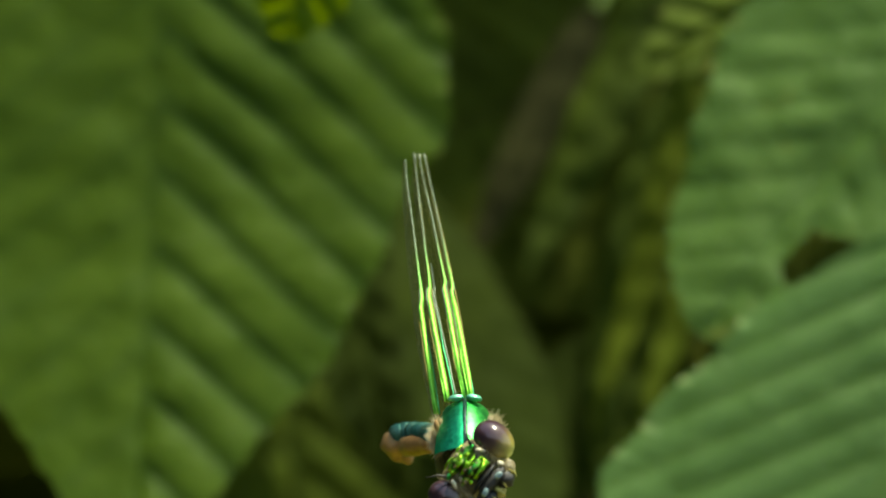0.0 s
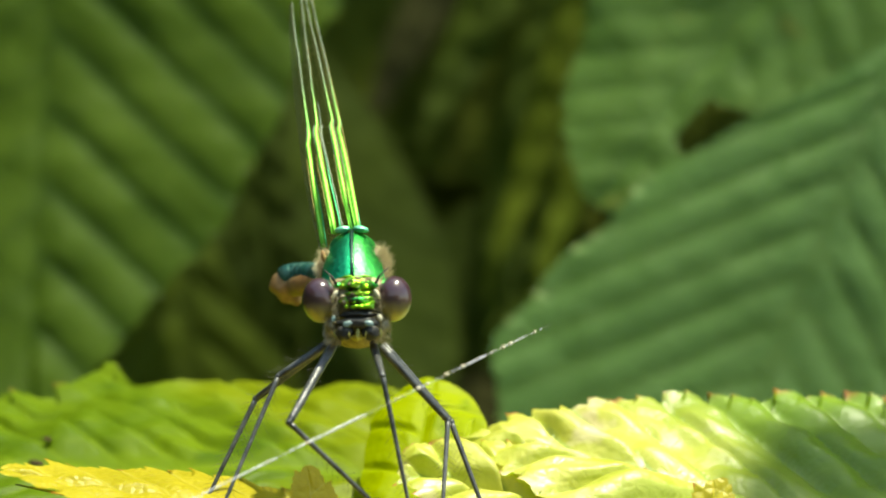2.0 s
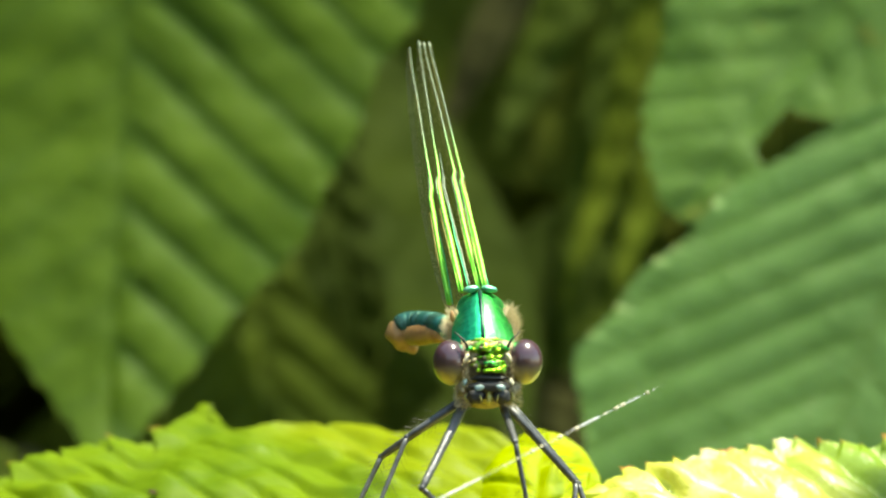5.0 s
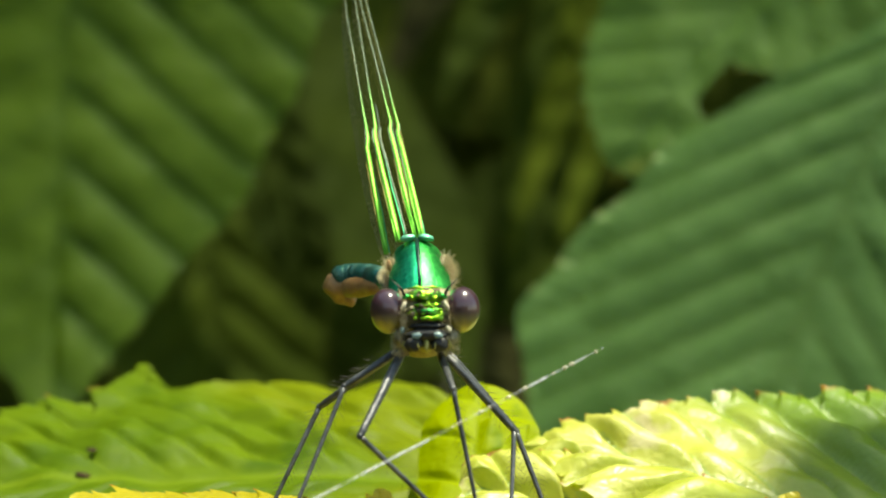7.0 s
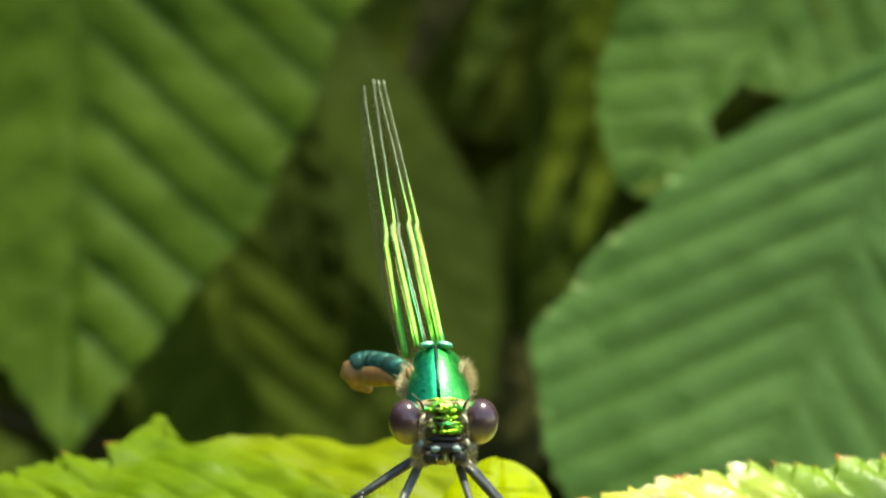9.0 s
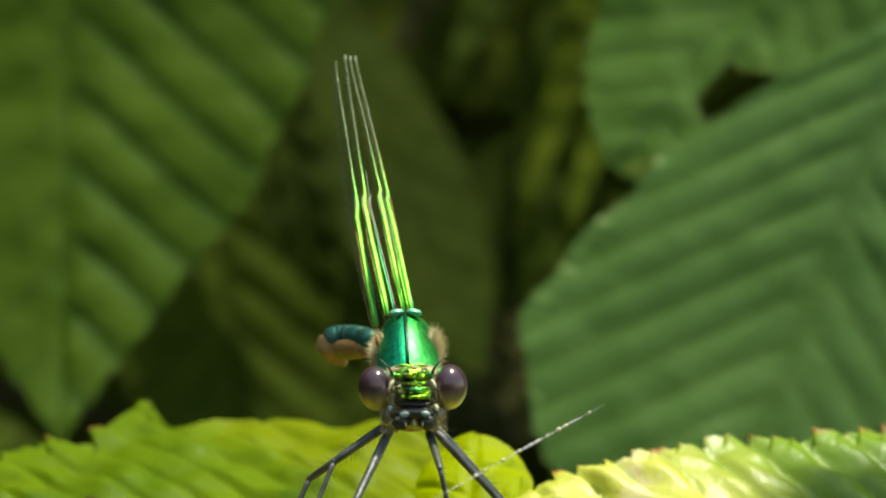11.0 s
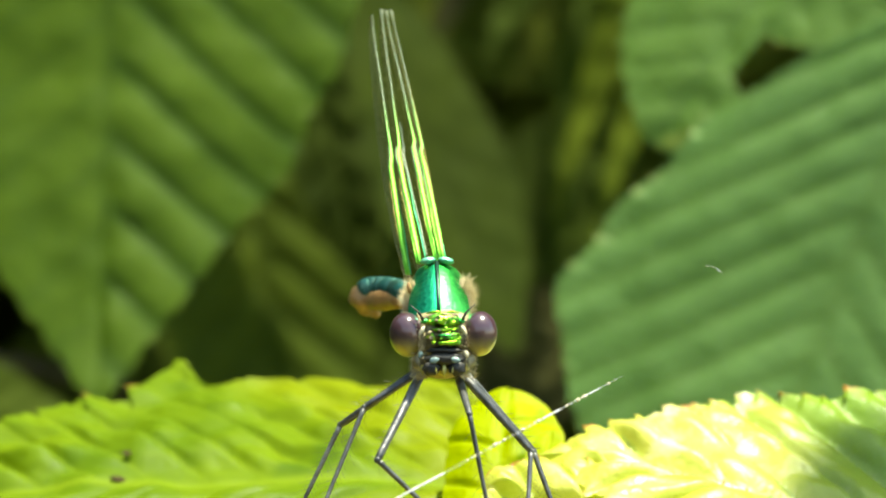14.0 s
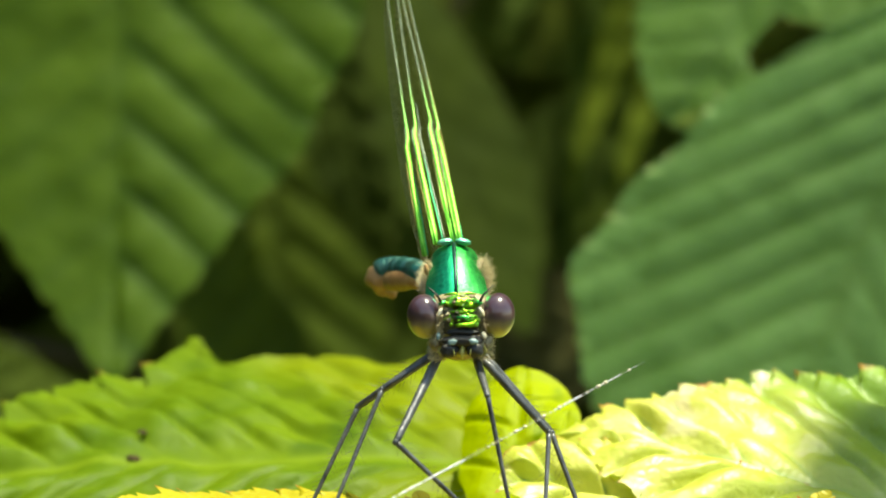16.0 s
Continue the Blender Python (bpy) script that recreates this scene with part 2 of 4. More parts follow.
# leaf_shade to leaf_worn: broad dark vein colour paints shade into the pleat grooves
leaf_shade = leaf_material("mature_leaf", (0.064, 0.117, 0.004), (0.099, 0.166, 0.008), (0.028, 0.066, 0.002), (0.09, 0.12, 0.01), (0.18, 0.31, 0.008), share=0.32, rough=0.46, vein_groove_share=0.85, gloss=0.16, vein_groove_from=0.22, mid_share=0.35, faint=0.35)
leaf_blue = leaf_material("glossy_leaf", (0.078, 0.170, 0.018), (0.118, 0.235, 0.042), (0.062, 0.134, 0.002), (0.18, 0.20, 0.02), (0.20, 0.40, 0.02), share=0.32, rough=0.42, vein_groove_share=0.72, gloss=0.5, vein_groove_from=0.28, mid_share=0.7)
leaf_worn = leaf_material("worn_leaf", (0.080, 0.168, 0.012), (0.12, 0.225, 0.026), (0.06, 0.13, 0.008), (0.24, 0.19, 0.02), (0.24, 0.40, 0.02), share=0.32, rough=0.43, vein_groove_share=0.3, gloss=0.45, vein_groove_from=0.3, blotch=((0.26, 0.24, 0.02), 0.62))
leaf_olive = leaf_material("olive_leaf", (0.042, 0.068, 0.0035), (0.072, 0.105, 0.006), (0.04, 0.054, 0.005), (0.06, 0.05, 0.02), (0.10, 0.145, 0.005), share=0.35, rough=0.7, vein_groove_share=0.5, gloss=0.15)
leaf_straw = leaf_material("olive_blade", (0.088, 0.122, 0.007), (0.130, 0.172, 0.012), (0.11, 0.13, 0.010), (0.11, 0.12, 0.01), (0.16, 0.19, 0.01), share=0.35, rough=0.7, vein_groove_share=0.4, gloss=0.1)
# two darkened copies: the deep leaves' shade is put into these colours
leaf_brown = leaf_material("dark_brown_leaf", (0.028, 0.030, 0.008), (0.052, 0.053, 0.014), (0.022, 0.022, 0.007), (0.03, 0.025, 0.01), (0.05, 0.04, 0.012), share=0.3, rough=0.8, vein_groove_share=0.4, gloss=0.1)
leaf_darkened = leaf_material("shade_dark_leaf", (0.026, 0.042, 0.002), (0.045, 0.067, 0.0034), (0.028, 0.043, 0.003), (0.05, 0.05, 0.01), (0.08, 0.125, 0.004), share=0.35, rough=0.7, vein_groove_share=0.5, gloss=0.12)
leaf_bronze = leaf_material("bronze_leaf", (0.056, 0.088, 0.005), (0.102, 0.146, 0.009), (0.024, 0.040, 0.003), (0.09, 0.07, 0.02), (0.14, 0.18, 0.01), share=0.35, rough=0.7, vein_groove_share=0.5, gloss=0.15, vein_groove_from=0.36)
stem_green = skin("green_stem", (0.10, 0.17, 0.02), (0.18, 0.26, 0.04), 0.5, 0, 900)
bark = skin("brown_bark", (0.04, 0.03, 0.015), (0.10, 0.08, 0.045), 0.8, 0, 300, 0.8)
# near black and without gloss: the depth's shade is put into this colour
backdrop_shade = skin("hedge_shade", (0.014, 0.016, 0.003), (0.046, 0.05, 0.008), 1.0, 0, 40, 0.6)
backdrop_shade.node_tree.nodes["Principled BSDF"].inputs["Specular IOR Level"].default_value = 0.0
foliage_mat = leaf_material("hedge_leaf", (0.050, 0.066, 0.0042), (0.100, 0.124, 0.009), (0.05, 0.05, 0.01), (0.05, 0.04, 0.01), (0.11, 0.13, 0.01), share=0.3, rough=0.8, vein_groove_share=0.3)
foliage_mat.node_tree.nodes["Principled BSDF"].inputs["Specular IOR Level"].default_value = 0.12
earth = skin("dark_earth", (0.012, 0.010, 0.006), (0.035, 0.028, 0.016), 0.9, 0, 60, 0.6)

green_metal = skin("emerald_cuticle", (0.02, 0.31, 0.06), (0.11, 0.68, 0.13), 0.40, 1.0, 3600, 0.8)
teal_metal = skin("teal_cuticle", (0.045, 0.10, 0.07), (0.02, 0.20, 0.165), 0.48, 0.4, 1200, 0.8)
# darker, bluer copy of the emerald: the left plate's shade is in its colour
shaded_metal = skin("shaded_emerald_cuticle", (0.008, 0.23, 0.10), (0.03, 0.47, 0.20), 0.40, 1.0, 3600, 0.8)
collar_metal = skin("pale_jade_cuticle", (0.10, 0.52, 0.27), (0.36, 0.80, 0.50), 0.42, 0.75, 3200, 0.8)
gold_green = skin("golden_green_cuticle", (0.10, 0.5, 0.02), (0.62, 0.85, 0.08), 0.3, 1.0, 3200, 1.6)


def mottled_material():
    """Dark face skin broken by shining golden green patches."""
    m, t, nodes, links, bsdf = node_material("mottled_green_cuticle")
    tc = nodes.new("ShaderNodeTexCoord")
    n = noise_node(nodes, links, tc.outputs["Object"], 1500, 4, 0.6)
    r = ramp(nodes, [(0.43, (0.09, 0.08, 0.03)), (0.50, (0.12, 0.50, 0.05)), (0.60, (0.62, 0.85, 0.12))])
    links.new(n.outputs["Fac"], r.inputs[0])
    links.new(r.outputs[0], bsdf.inputs["Base Color"])
    bsdf.inputs["Metallic"].default_value = 0.85
    bsdf.inputs["Roughness"].default_value = 0.32
    f = noise_node(nodes, links, tc.outputs["Object"], 4500, 3)
    b = nodes.new("ShaderNodeBump")
    b.inputs["Strength"].default_value, b.inputs["Distance"].default_value = 0.9, 0.00008
    links.new(f.outputs["Fac"], b.inputs["Height"])
    links.new(b.outputs[0], bsdf.inputs["Normal"])
    return m


mottled = mottled_material()
black_skin = skin("black_cuticle", (0.010, 0.010, 0.008), (0.045, 0.04, 0.028), 0.55, 0.0, 5000, 0.9)
leg_skin = skin("slate_black_cuticle", (0.014, 0.016, 0.016), (0.13, 0.135, 0.13), 0.34, 0.0, 1500, 1.4)
keel_skin = skin("dark_teal_cuticle", (0.004, 0.018, 0.014), (0.010, 0.06, 0.045), 0.4, 0.3, 3000, 0.5)
bristle_skin = skin("brown_black_bristle", (0.02, 0.018, 0.012), (0.09, 0.075, 0.045), 0.5, 0.0, 4000, 0.3)
husk_skin = skin("dark_brown_husk", (0.02, 0.014, 0.006), (0.06, 0.04, 0.015), 0.8, 0.0, 4000, 0.6)
down_skin = skin("downy_brown_cuticle", (0.11, 0.085, 0.04), (0.36, 0.29, 0.14), 0.7, 0.0, 3200, 1.0)
face_skin = skin("brown_face_cuticle", (0.10, 0.08, 0.035), (0.40, 0.33, 0.16), 0.42, 0.0, 4200, 1.0)
cream = skin("cream_cuticle", (0.60, 0.52, 0.32), (0.80, 0.72, 0.50), 0.5, 0.0, 3000)
pale_blue = skin("pale_blue_cuticle", (0.13, 0.20, 0.185), (0.26, 0.36, 0.33), 0.4, 0.0, 3000)
ochre = skin("ochre_cuticle", (0.33, 0.30, 0.05), (0.5, 0.45, 0.12), 0.5, 0.0, 3000)
tan_skin = skin("tan_cuticle", (0.24, 0.11, 0.03), (0.48, 0.28, 0.10), 0.5, 0.0, 1800, 0.8)
hair_mat = skin("buff_hair", (0.40, 0.32, 0.15), (0.76, 0.66, 0.40), 0.55, 0.0, 4000)
vein_grey = skin("grey_green_vein", (0.16, 0.20, 0.13), (0.30, 0.34, 0.24), 0.4, 0.2, 2500, 0.3)
vein_brown = skin("amber_vein", (0.10, 0.085, 0.012), (0.24, 0.20, 0.03), 0.5, 0.3, 2500, 0.3)


def eye_material():
    m, t, nodes, links, bsdf = node_material("compound_eye")
    tc = nodes.new("ShaderNodeTexCoord")
    sep = nodes.new("ShaderNodeSeparateXYZ")
    links.new(tc.outputs["Generated"], sep.inputs[0])
    n = noise_node(nodes, links, tc.outputs["Generated"], 5, 3)
    h = math_node(nodes, links, "ADD", sep.outputs["Z"], math_node(nodes, links, "MULTIPLY", math_node(nodes, links, "SUBTRACT", n.outputs["Fac"], 0.5), 0.12))
    r = ramp(nodes, [(0.06, (0.50, 0.44, 0.10)), (0.20, (0.30, 0.24, 0.06)), (0.44, (0.095, 0.058, 0.042)), (0.70, (0.052, 0.026, 0.034))])
    links.new(h, r.inputs[0])
    links.new(r.outputs[0], bsdf.inputs["Base Color"])
    bsdf.inputs["Roughness"].default_value = 0.34
    bsdf.inputs["Specular IOR Level"].default_value = 0.12
    bsdf.inputs["Coat Weight"].default_value = 1.0
    bsdf.inputs["Coat Roughness"].default_value = 0.13
    v = nodes.new("ShaderNodeTexVoronoi")
    v.inputs["Scale"].default_value = 26000
    links.new(tc.outputs["Object"], v.inputs["Vector"])
    b = nodes.new("ShaderNodeBump")
    b.inputs["Strength"].default_value, b.inputs["Distance"].default_value = 0.12, 0.00002
    links.new(v.outputs["Distance"], b.inputs["Height"])
    links.new(b.outputs[0], bsdf.inputs["Normal"])
    return m


eye_mat = eye_material()


def membrane_material():
    m, t, nodes, links, bsdf = node_material("wing_membrane")
    tc = nodes.new("ShaderNodeTexCoord")
    v = nodes.new("ShaderNodeTexVoronoi")
    v.feature = "DISTANCE_TO_EDGE"
    v.inputs["Scale"].default_value = 4200
    links.new(tc.outputs["Object"], v.inputs["Vector"])
    lines = math_node(nodes, links, "LESS_THAN", v.outputs["Distance"], 0.06)
    share = math_node(nodes, links, "ADD", math_node(nodes, links, "MULTIPLY", lines, 0.25), 0.32)
    bsdf.inputs["Base Color"].default_value = (0.36, 0.34, 0.15, 1)
    bsdf.inputs["Roughness"].default_value = 0.35
    clear = nodes.new("ShaderNodeBsdfTransparent")
    clear.inputs[0].default_value = (0.92, 0.93, 0.88, 1)
    mx = nodes.new("ShaderNodeMixShader")
    links.new(share, mx.inputs[0])
    links.new(clear.outputs[0], mx.inputs[1])
    links.new(bsdf.outputs[0], mx.inputs[2])
    links.new(mx.outputs[0], nodes["Material Output"].inputs["Surface"])
    return m


membrane = membrane_material()


def vein_material(name, low, high, far, reach):
    """Front vein: shining green from the root, fading to grey-green towards the wing tip."""
    m = skin(name, low, high, 0.5, 0.5, 2500, 0.4)
    nodes, links = m.node_tree.nodes, m.node_tree.links
    bsdf = nodes["Principled BSDF"]
    near = bsdf.inputs["Base Color"].links[0].from_socket
    tc = nodes.new("ShaderNodeTexCoord")
    sep = nodes.new("ShaderNodeSeparateXYZ")
    links.new(tc.outputs["Generated"], sep.inputs[0])
    r = ramp(nodes, [(reach - 0.12, (0, 0, 0)), (reach + 0.14, (1, 1, 1))])
    links.new(sep.outputs["Z"], r.inputs[0])
    mx = nodes.new("ShaderNodeMixRGB")
    links.new(r.outputs[0], mx.inputs[0])
    links.new(near, mx.inputs[1])
    mx.inputs[2].default_value = (*far, 1)
    links.new(mx.outputs[0], bsdf.inputs["Base Color"])
    return m


vein_front = vein_material("green_front_vein", (0.15, 0.56, 0.045), (0.34, 0.80, 0.085), (0.12, 0.16, 0.10), 0.52)
vein_teal = vein_material("teal_front_vein", (0.03, 0.40, 0.16), (0.12, 0.62, 0.30), (0.10, 0.14, 0.10), 0.5)


def silk_material():
    m, t, nodes, links, bsdf = node_material("spider_silk")
    tc = nodes.new("ShaderNodeTexCoord")
    n = noise_node(nodes, links, tc.outputs["Object"], 330, 5, 0.8)
    # opaque patches imitate where the strand catches the light
    r = ramp(nodes, [(0.46, (0.06, 0.06, 0.06)), (0.60, (0.92, 0.92, 0.92))])
    links.new(n.outputs["Fac"], r.inputs[0])
    bsdf.inputs["Base Color"].default_value = (0.88, 0.87, 0.85, 1)
    bsdf.inputs["Roughness"].default_value = 0.25
    clear = nodes.new("ShaderNodeBsdfTransparent")
    mx = nodes.new("ShaderNodeMixShader")
    links.new(r.outputs[0], mx.inputs[0])
    links.new(clear.outputs[0], mx.inputs[1])
    links.new(bsdf.outputs[0], mx.inputs[2])
    links.new(mx.outputs[0], nodes["Material Output"].inputs["Surface"])
    return m


silk = silk_material()


# ---- leaves ----
def smooth01(x):
    x = max(0.0, min(1.0, x))
    return x * x * (3 - 2 * x)


def leaf_geo(length, width, spacing, lean=0.75, a=1.0, b=0.5, teeth=28, tooth=0.9, pleat=0.5, arch=0.0, droop=0.0, bite=None, seed=1, rows=190, cols=26, wave=0.5, fold=0.0, smooth_to=0.0, lobe=None, crease=0.75, calm=1.0, fade=0.35, turn=(0.0, 0.0), pucker=0.0):
    """A leaf blade from base (0,0,0) along +X to the tip, upper side +Z. arch: sag along the midrib; droop: the halves hang down; bite: (side, middle, half width, depth);
    turn: how far each half is folded back; pucker: height of the small blisters between the veins."""
    rnd = random.Random(seed)
    peak = (b / (a + b)) ** b * (a / (a + b)) ** a
    ph = rnd.uniform(0, 10)
    verts, faces, uvs = [], [], []
    jit = [rnd.uniform(0.6, 1.25) for _ in range(teeth + 3)]
    for i in range(rows + 1):
        u = 0.002 + 0.998 * i / rows
        w = width * (u ** b) * ((1 - u) ** a) / peak
        w *= 1 + 0.035 * math.sin(u * 17 + ph) + 0.02 * math.sin(u * 41 + 2 * ph)
        if lobe:
            w *= 1 + lobe[2] * math.exp(-(((u - lobe[0]) / lobe[1]) ** 2))
        for j in range(-cols, cols + 1):
            v = j / cols
            side = 1 if v > 0 else -1
            ww = w
            if bite and bite[0] == side:
                ww = w * (1 - bite[3] * smooth01(1.6 - 1.6 * abs(u - bite[1]) / bite[2]))
            q = abs(v)
            y = q * ww
            tu = u * teeth + (0.37 if side > 0 else 0.0)
            fr = tu % 1.0
            fr2 = (tu * 3.0) % 1.0
            tj = jit[int(tu) % len(jit)]
            env = min(1.0, ww / (0.15 * width)) * smooth01((u - smooth_to) / 0.08 + 1 if smooth_to == 0 else (u - smooth_to) / 0.08)
            out = (fr ** 1.3 * 0.8 + fr2 * 0.28) * tooth * tj * env * q ** 9
            s = u * length + out * 0.75
            y += out
            phase = (s - lean * y) / spacing + 0.11 * noise.noise((y * 0.08 + ph, s * 0.06, side)) + (0.5 if side > 0 else 0.0)
            f = phase % 1.0
            ridge = math.sin(math.pi * f) ** crease
            z = pleat * (calm if side < 0 else 1.0) * ridge * smooth01(q * 5) * (1 - fade * q) * min(1.0, ww / (0.25 * width))
            z -= arch * length * u * u
            z -= (droop + turn[0 if side < 0 else 1]) * y + fold * y * y / width
            if pucker:
                blister = 0.5 + noise.noise((phase * 1.1 + ph, y * 0.36, 3.1 * seed + side)) + 0.35 * noise.noise((phase * 2.3 + ph, y * 0.8, 5.3 * seed + side))
                z += pucker * blister * smooth01(q * 4) * smooth01(2.2 * math.sin(math.pi * f)) * (1 - 0.55 * q ** 4)
            z += wave * noise.noise((s * 0.09 + ph, y * side * 0.09, 1.7 * seed)) + 0.35 * wave * noise.noise((s * 0.31 + ph, y * side * 0.31, seed))
            z -= 0.25 * pleat * math.exp(-((y / 0.5) ** 2))
            verts.append((s, side * y if j else 0.0, z))
            uvs.append((phase, v + side * 0.16 * out / max(tooth, 0.01)))
    n = 2 * cols + 1
    for i in range(rows):
        for j in range(2 * cols):
            k = i * n + j
            faces.append((k, k + n, k + n + 1, k + 1))
    return verts, faces, uvs


def leaf_mesh(name, **kw):
    verts, faces, uvs = leaf_geo(**kw)
    me = bpy.data.meshes.new(name)
    me.from_pydata([Vector(p) * MM for p in verts], [], faces)
    layer = me.uv_layers.new(name="UVMap")
    idx = np.empty(len(me.loops), dtype=np.int32)
    me.loops.foreach_get("vertex_index", idx)
    flat = np.array(uvs, dtype=np.float32)[idx]
    layer.data.foreach_set("uv", flat.ravel())
    me.polygons.foreach_set("use_smooth", [True] * len(me.polygons))
    me.update()
    return me


def leaf_pose(base, tip, face):
    """Base and tip in mm; face: the way that the upper side looks."""
    x = (Vector(tip) - Vector(base)).normalized()
    z = Vector(face)
    z = (z - x * z.dot(x)).normalized()
    m = Matrix.Identity(4)
    for i, col in enumerate((x, z.cross(x), z)):
        for k in range(3):
            m[k][i] = col[k]
    return Matrix.Translation(Vector(base) * MM) @ m


def midrib_geo(length, thick, arch, stalk=6.0, under=0.25):
    g = Geo()
    pts = [(-stalk, 0, -0.25 * stalk)] + [(length * u, 0, -arch * length * u * u - under) for u in (0, 0.15, 0.3, 0.45, 0.6, 0.75, 0.9, 0.97)]
    g.tube(pts, [thick * 1.1] + [thick * (1 - 0.85 * i / 7) for i in range(8)], 8)
    return g


def make_leaf(base, tip, face, material, label, rib=0.45, stalk=6.0, category="leaf", name="leaf", group="", **kw):
    """A leaf: one thing with its blade and its midrib and stalk."""
    length = (Vector(tip) - Vector(base)).length
    thing = new(name)
    thing.matrix_world = leaf_pose(base, tip, face)
    part("blade", leaf_mesh("blade", length=length, **kw), material, thing)
    part("midrib", midrib_geo(length, rib, kw.get("arch", 0.0), stalk, 0.9), stem_green, thing, "green leaf stalk and midrib")
    if group == "shrub leaves":
        BEARING.append(Vector(base) + (Vector(base) - Vector(tip)).normalized() * stalk)
    return tagged(thing, label, category, group)


# ---- setting: dark ground and shade behind the leaves ----
def sheet(name, corners, material, cuts=40, rough_mm=0.0, seed=3):
    a, b, c, d = [Vector(p) for p in corners]
    verts, faces = [], []
    for i in range(cuts + 1):
        for j in range(cuts + 1):
            s, t = i / cuts, j / cuts
            p = a * (1 - s) * (1 - t) + b * s * (1 - t) + c * s * t + d * (1 - s) * t
            p = p + Vector((0, 0, 1)) * rough_mm * noise.noise(p * 0.02 + Vector((seed, 0, 0)))
            verts.append(p * MM)
    for i in range(cuts):
        for j in range(cuts):
            k = i * (cuts + 1) + j
            faces.append((k, k + cuts + 1, k + cuts + 2, k + 1))
    me = bpy.data.meshes.new(name)
    me.from_pydata(verts, [], faces)
    me.polygons.foreach_set("use_smooth", [True] * len(me.polygons))
    me.materials.append(material)
    return new(name, me)


ground = tagged(sheet("ground", [(-9000, -9000, -420), (9000, -9000, -420), (9000, 9000, -420), (-9000, 9000, -420)], earth, 120, 60), "dark shaded soil under the shrub", "ground", kind="structure")
backdrop = tagged(sheet("backdrop", [(-1500, 620, -430), (1500, 620, -430), (1500, 700, 1200), (-1500, 700, 1200)], backdrop_shade, 60, 40), "dark sheet standing in for the shaded depth behind the shrub", "backdrop", kind="structure")
# two unseen hedges, added only to darken what the leaves and eyes reflect
tagged(sheet("backdrop", [(-1500, 660, -430), (-1500, 660, 1200), (-1300, -1700, 1150), (-1300, -1700, -430)], backdrop_shade, 60, 40, 5), "unseen dark hedge added to keep sky sheen off the leaves", "backdrop", kind="structure")
tagged(sheet("backdrop", [(-1300, -1700, -430), (-1300, -1700, 500), (1500, -1700, 420), (1500, -1700, -430)], backdrop_shade, 60, 40, 7), "unseen low hedge added to darken reflections", "backdrop", kind="structure")
HANG = dict(group="shrub leaves")
BEARING = []
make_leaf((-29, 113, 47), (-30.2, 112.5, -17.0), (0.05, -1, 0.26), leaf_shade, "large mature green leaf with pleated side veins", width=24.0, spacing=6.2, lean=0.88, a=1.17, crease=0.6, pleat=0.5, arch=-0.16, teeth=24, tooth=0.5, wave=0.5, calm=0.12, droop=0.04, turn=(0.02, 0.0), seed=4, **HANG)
make_leaf((39.2, 90, 19), (20.4, 84, -30.5), (-0.12, -1, 0.56), leaf_blue, "broad blue-green leaf with even side veins", width=20.1, spacing=4.2, lean=0.9, a=0.8, b=1.3, crease=0.5, pleat=0.33, arch=-0.06, teeth=36, tooth=0.5, wave=0.35, droop=0.04, turn=(0.0, 0.25), seed=7, **HANG)
make_leaf((46, 99, 46), (15.8, 97, 4.6), (-0.1, -1, 0.6), leaf_worn, "green leaf eaten away along one margin, yellowed tip", width=14.0, spacing=3.9, lean=0.75, a=0.62, crease=0.6, pleat=0.17, teeth=30, tooth=0.7, wave=0.6, bite=(1, 0.80, 0.098, 0.84), seed=9, **HANG)
make_leaf((48, 176, 49), (-14, 178, 25), (0.1, -1, 0.1), foliage_mat, "dark leaf hanging in deep shade", width=28, spacing=4.6, lean=0.72, a=0.6, b=0.6, pleat=0.3, teeth=26, tooth=0.9, wave=1.0, seed=12, **HANG)
make_leaf((21.5, 150, 44), (8.2, 146, -3.0), (-0.3, -1, 0.6), leaf_straw, "long narrow olive leaf in half shade", width=2.3, spacing=9, a=1.0, b=0.6, pleat=0.2, teeth=30, tooth=0.1, wave=0.9, fold=0.4, turn=(0.0, 0.1), seed=13, **HANG)
make_leaf((23.5, 148, 32), (11.6, 142, -4.5), (0.1, -1, 0.6), leaf_straw, "long narrow olive leaf in half shade", width=1.7, spacing=9, a=1.0, b=0.6, pleat=0.2, teeth=30, tooth=0.1, wave=0.8, fold=0.4, seed=14, **HANG)
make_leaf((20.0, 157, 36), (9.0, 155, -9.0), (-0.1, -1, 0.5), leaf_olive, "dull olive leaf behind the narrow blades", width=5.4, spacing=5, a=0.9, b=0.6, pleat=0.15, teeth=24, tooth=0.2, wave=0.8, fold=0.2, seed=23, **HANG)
make_leaf((15, 158, 6), (-1, 156, -10), (0.1, -1, 0.3), leaf_darkened, "dark green leaf deep in the shade", width=6.5, spacing=5.0, pleat=0.08, teeth=22, tooth=0.5, seed=16, **HANG)
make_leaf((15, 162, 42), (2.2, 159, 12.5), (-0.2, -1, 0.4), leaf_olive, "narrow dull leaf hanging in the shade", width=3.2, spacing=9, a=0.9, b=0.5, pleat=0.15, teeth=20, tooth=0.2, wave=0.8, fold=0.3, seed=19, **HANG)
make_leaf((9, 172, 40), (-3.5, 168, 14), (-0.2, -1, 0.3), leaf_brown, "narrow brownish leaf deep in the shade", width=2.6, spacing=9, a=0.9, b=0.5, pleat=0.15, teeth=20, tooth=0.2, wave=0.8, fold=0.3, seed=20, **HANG)
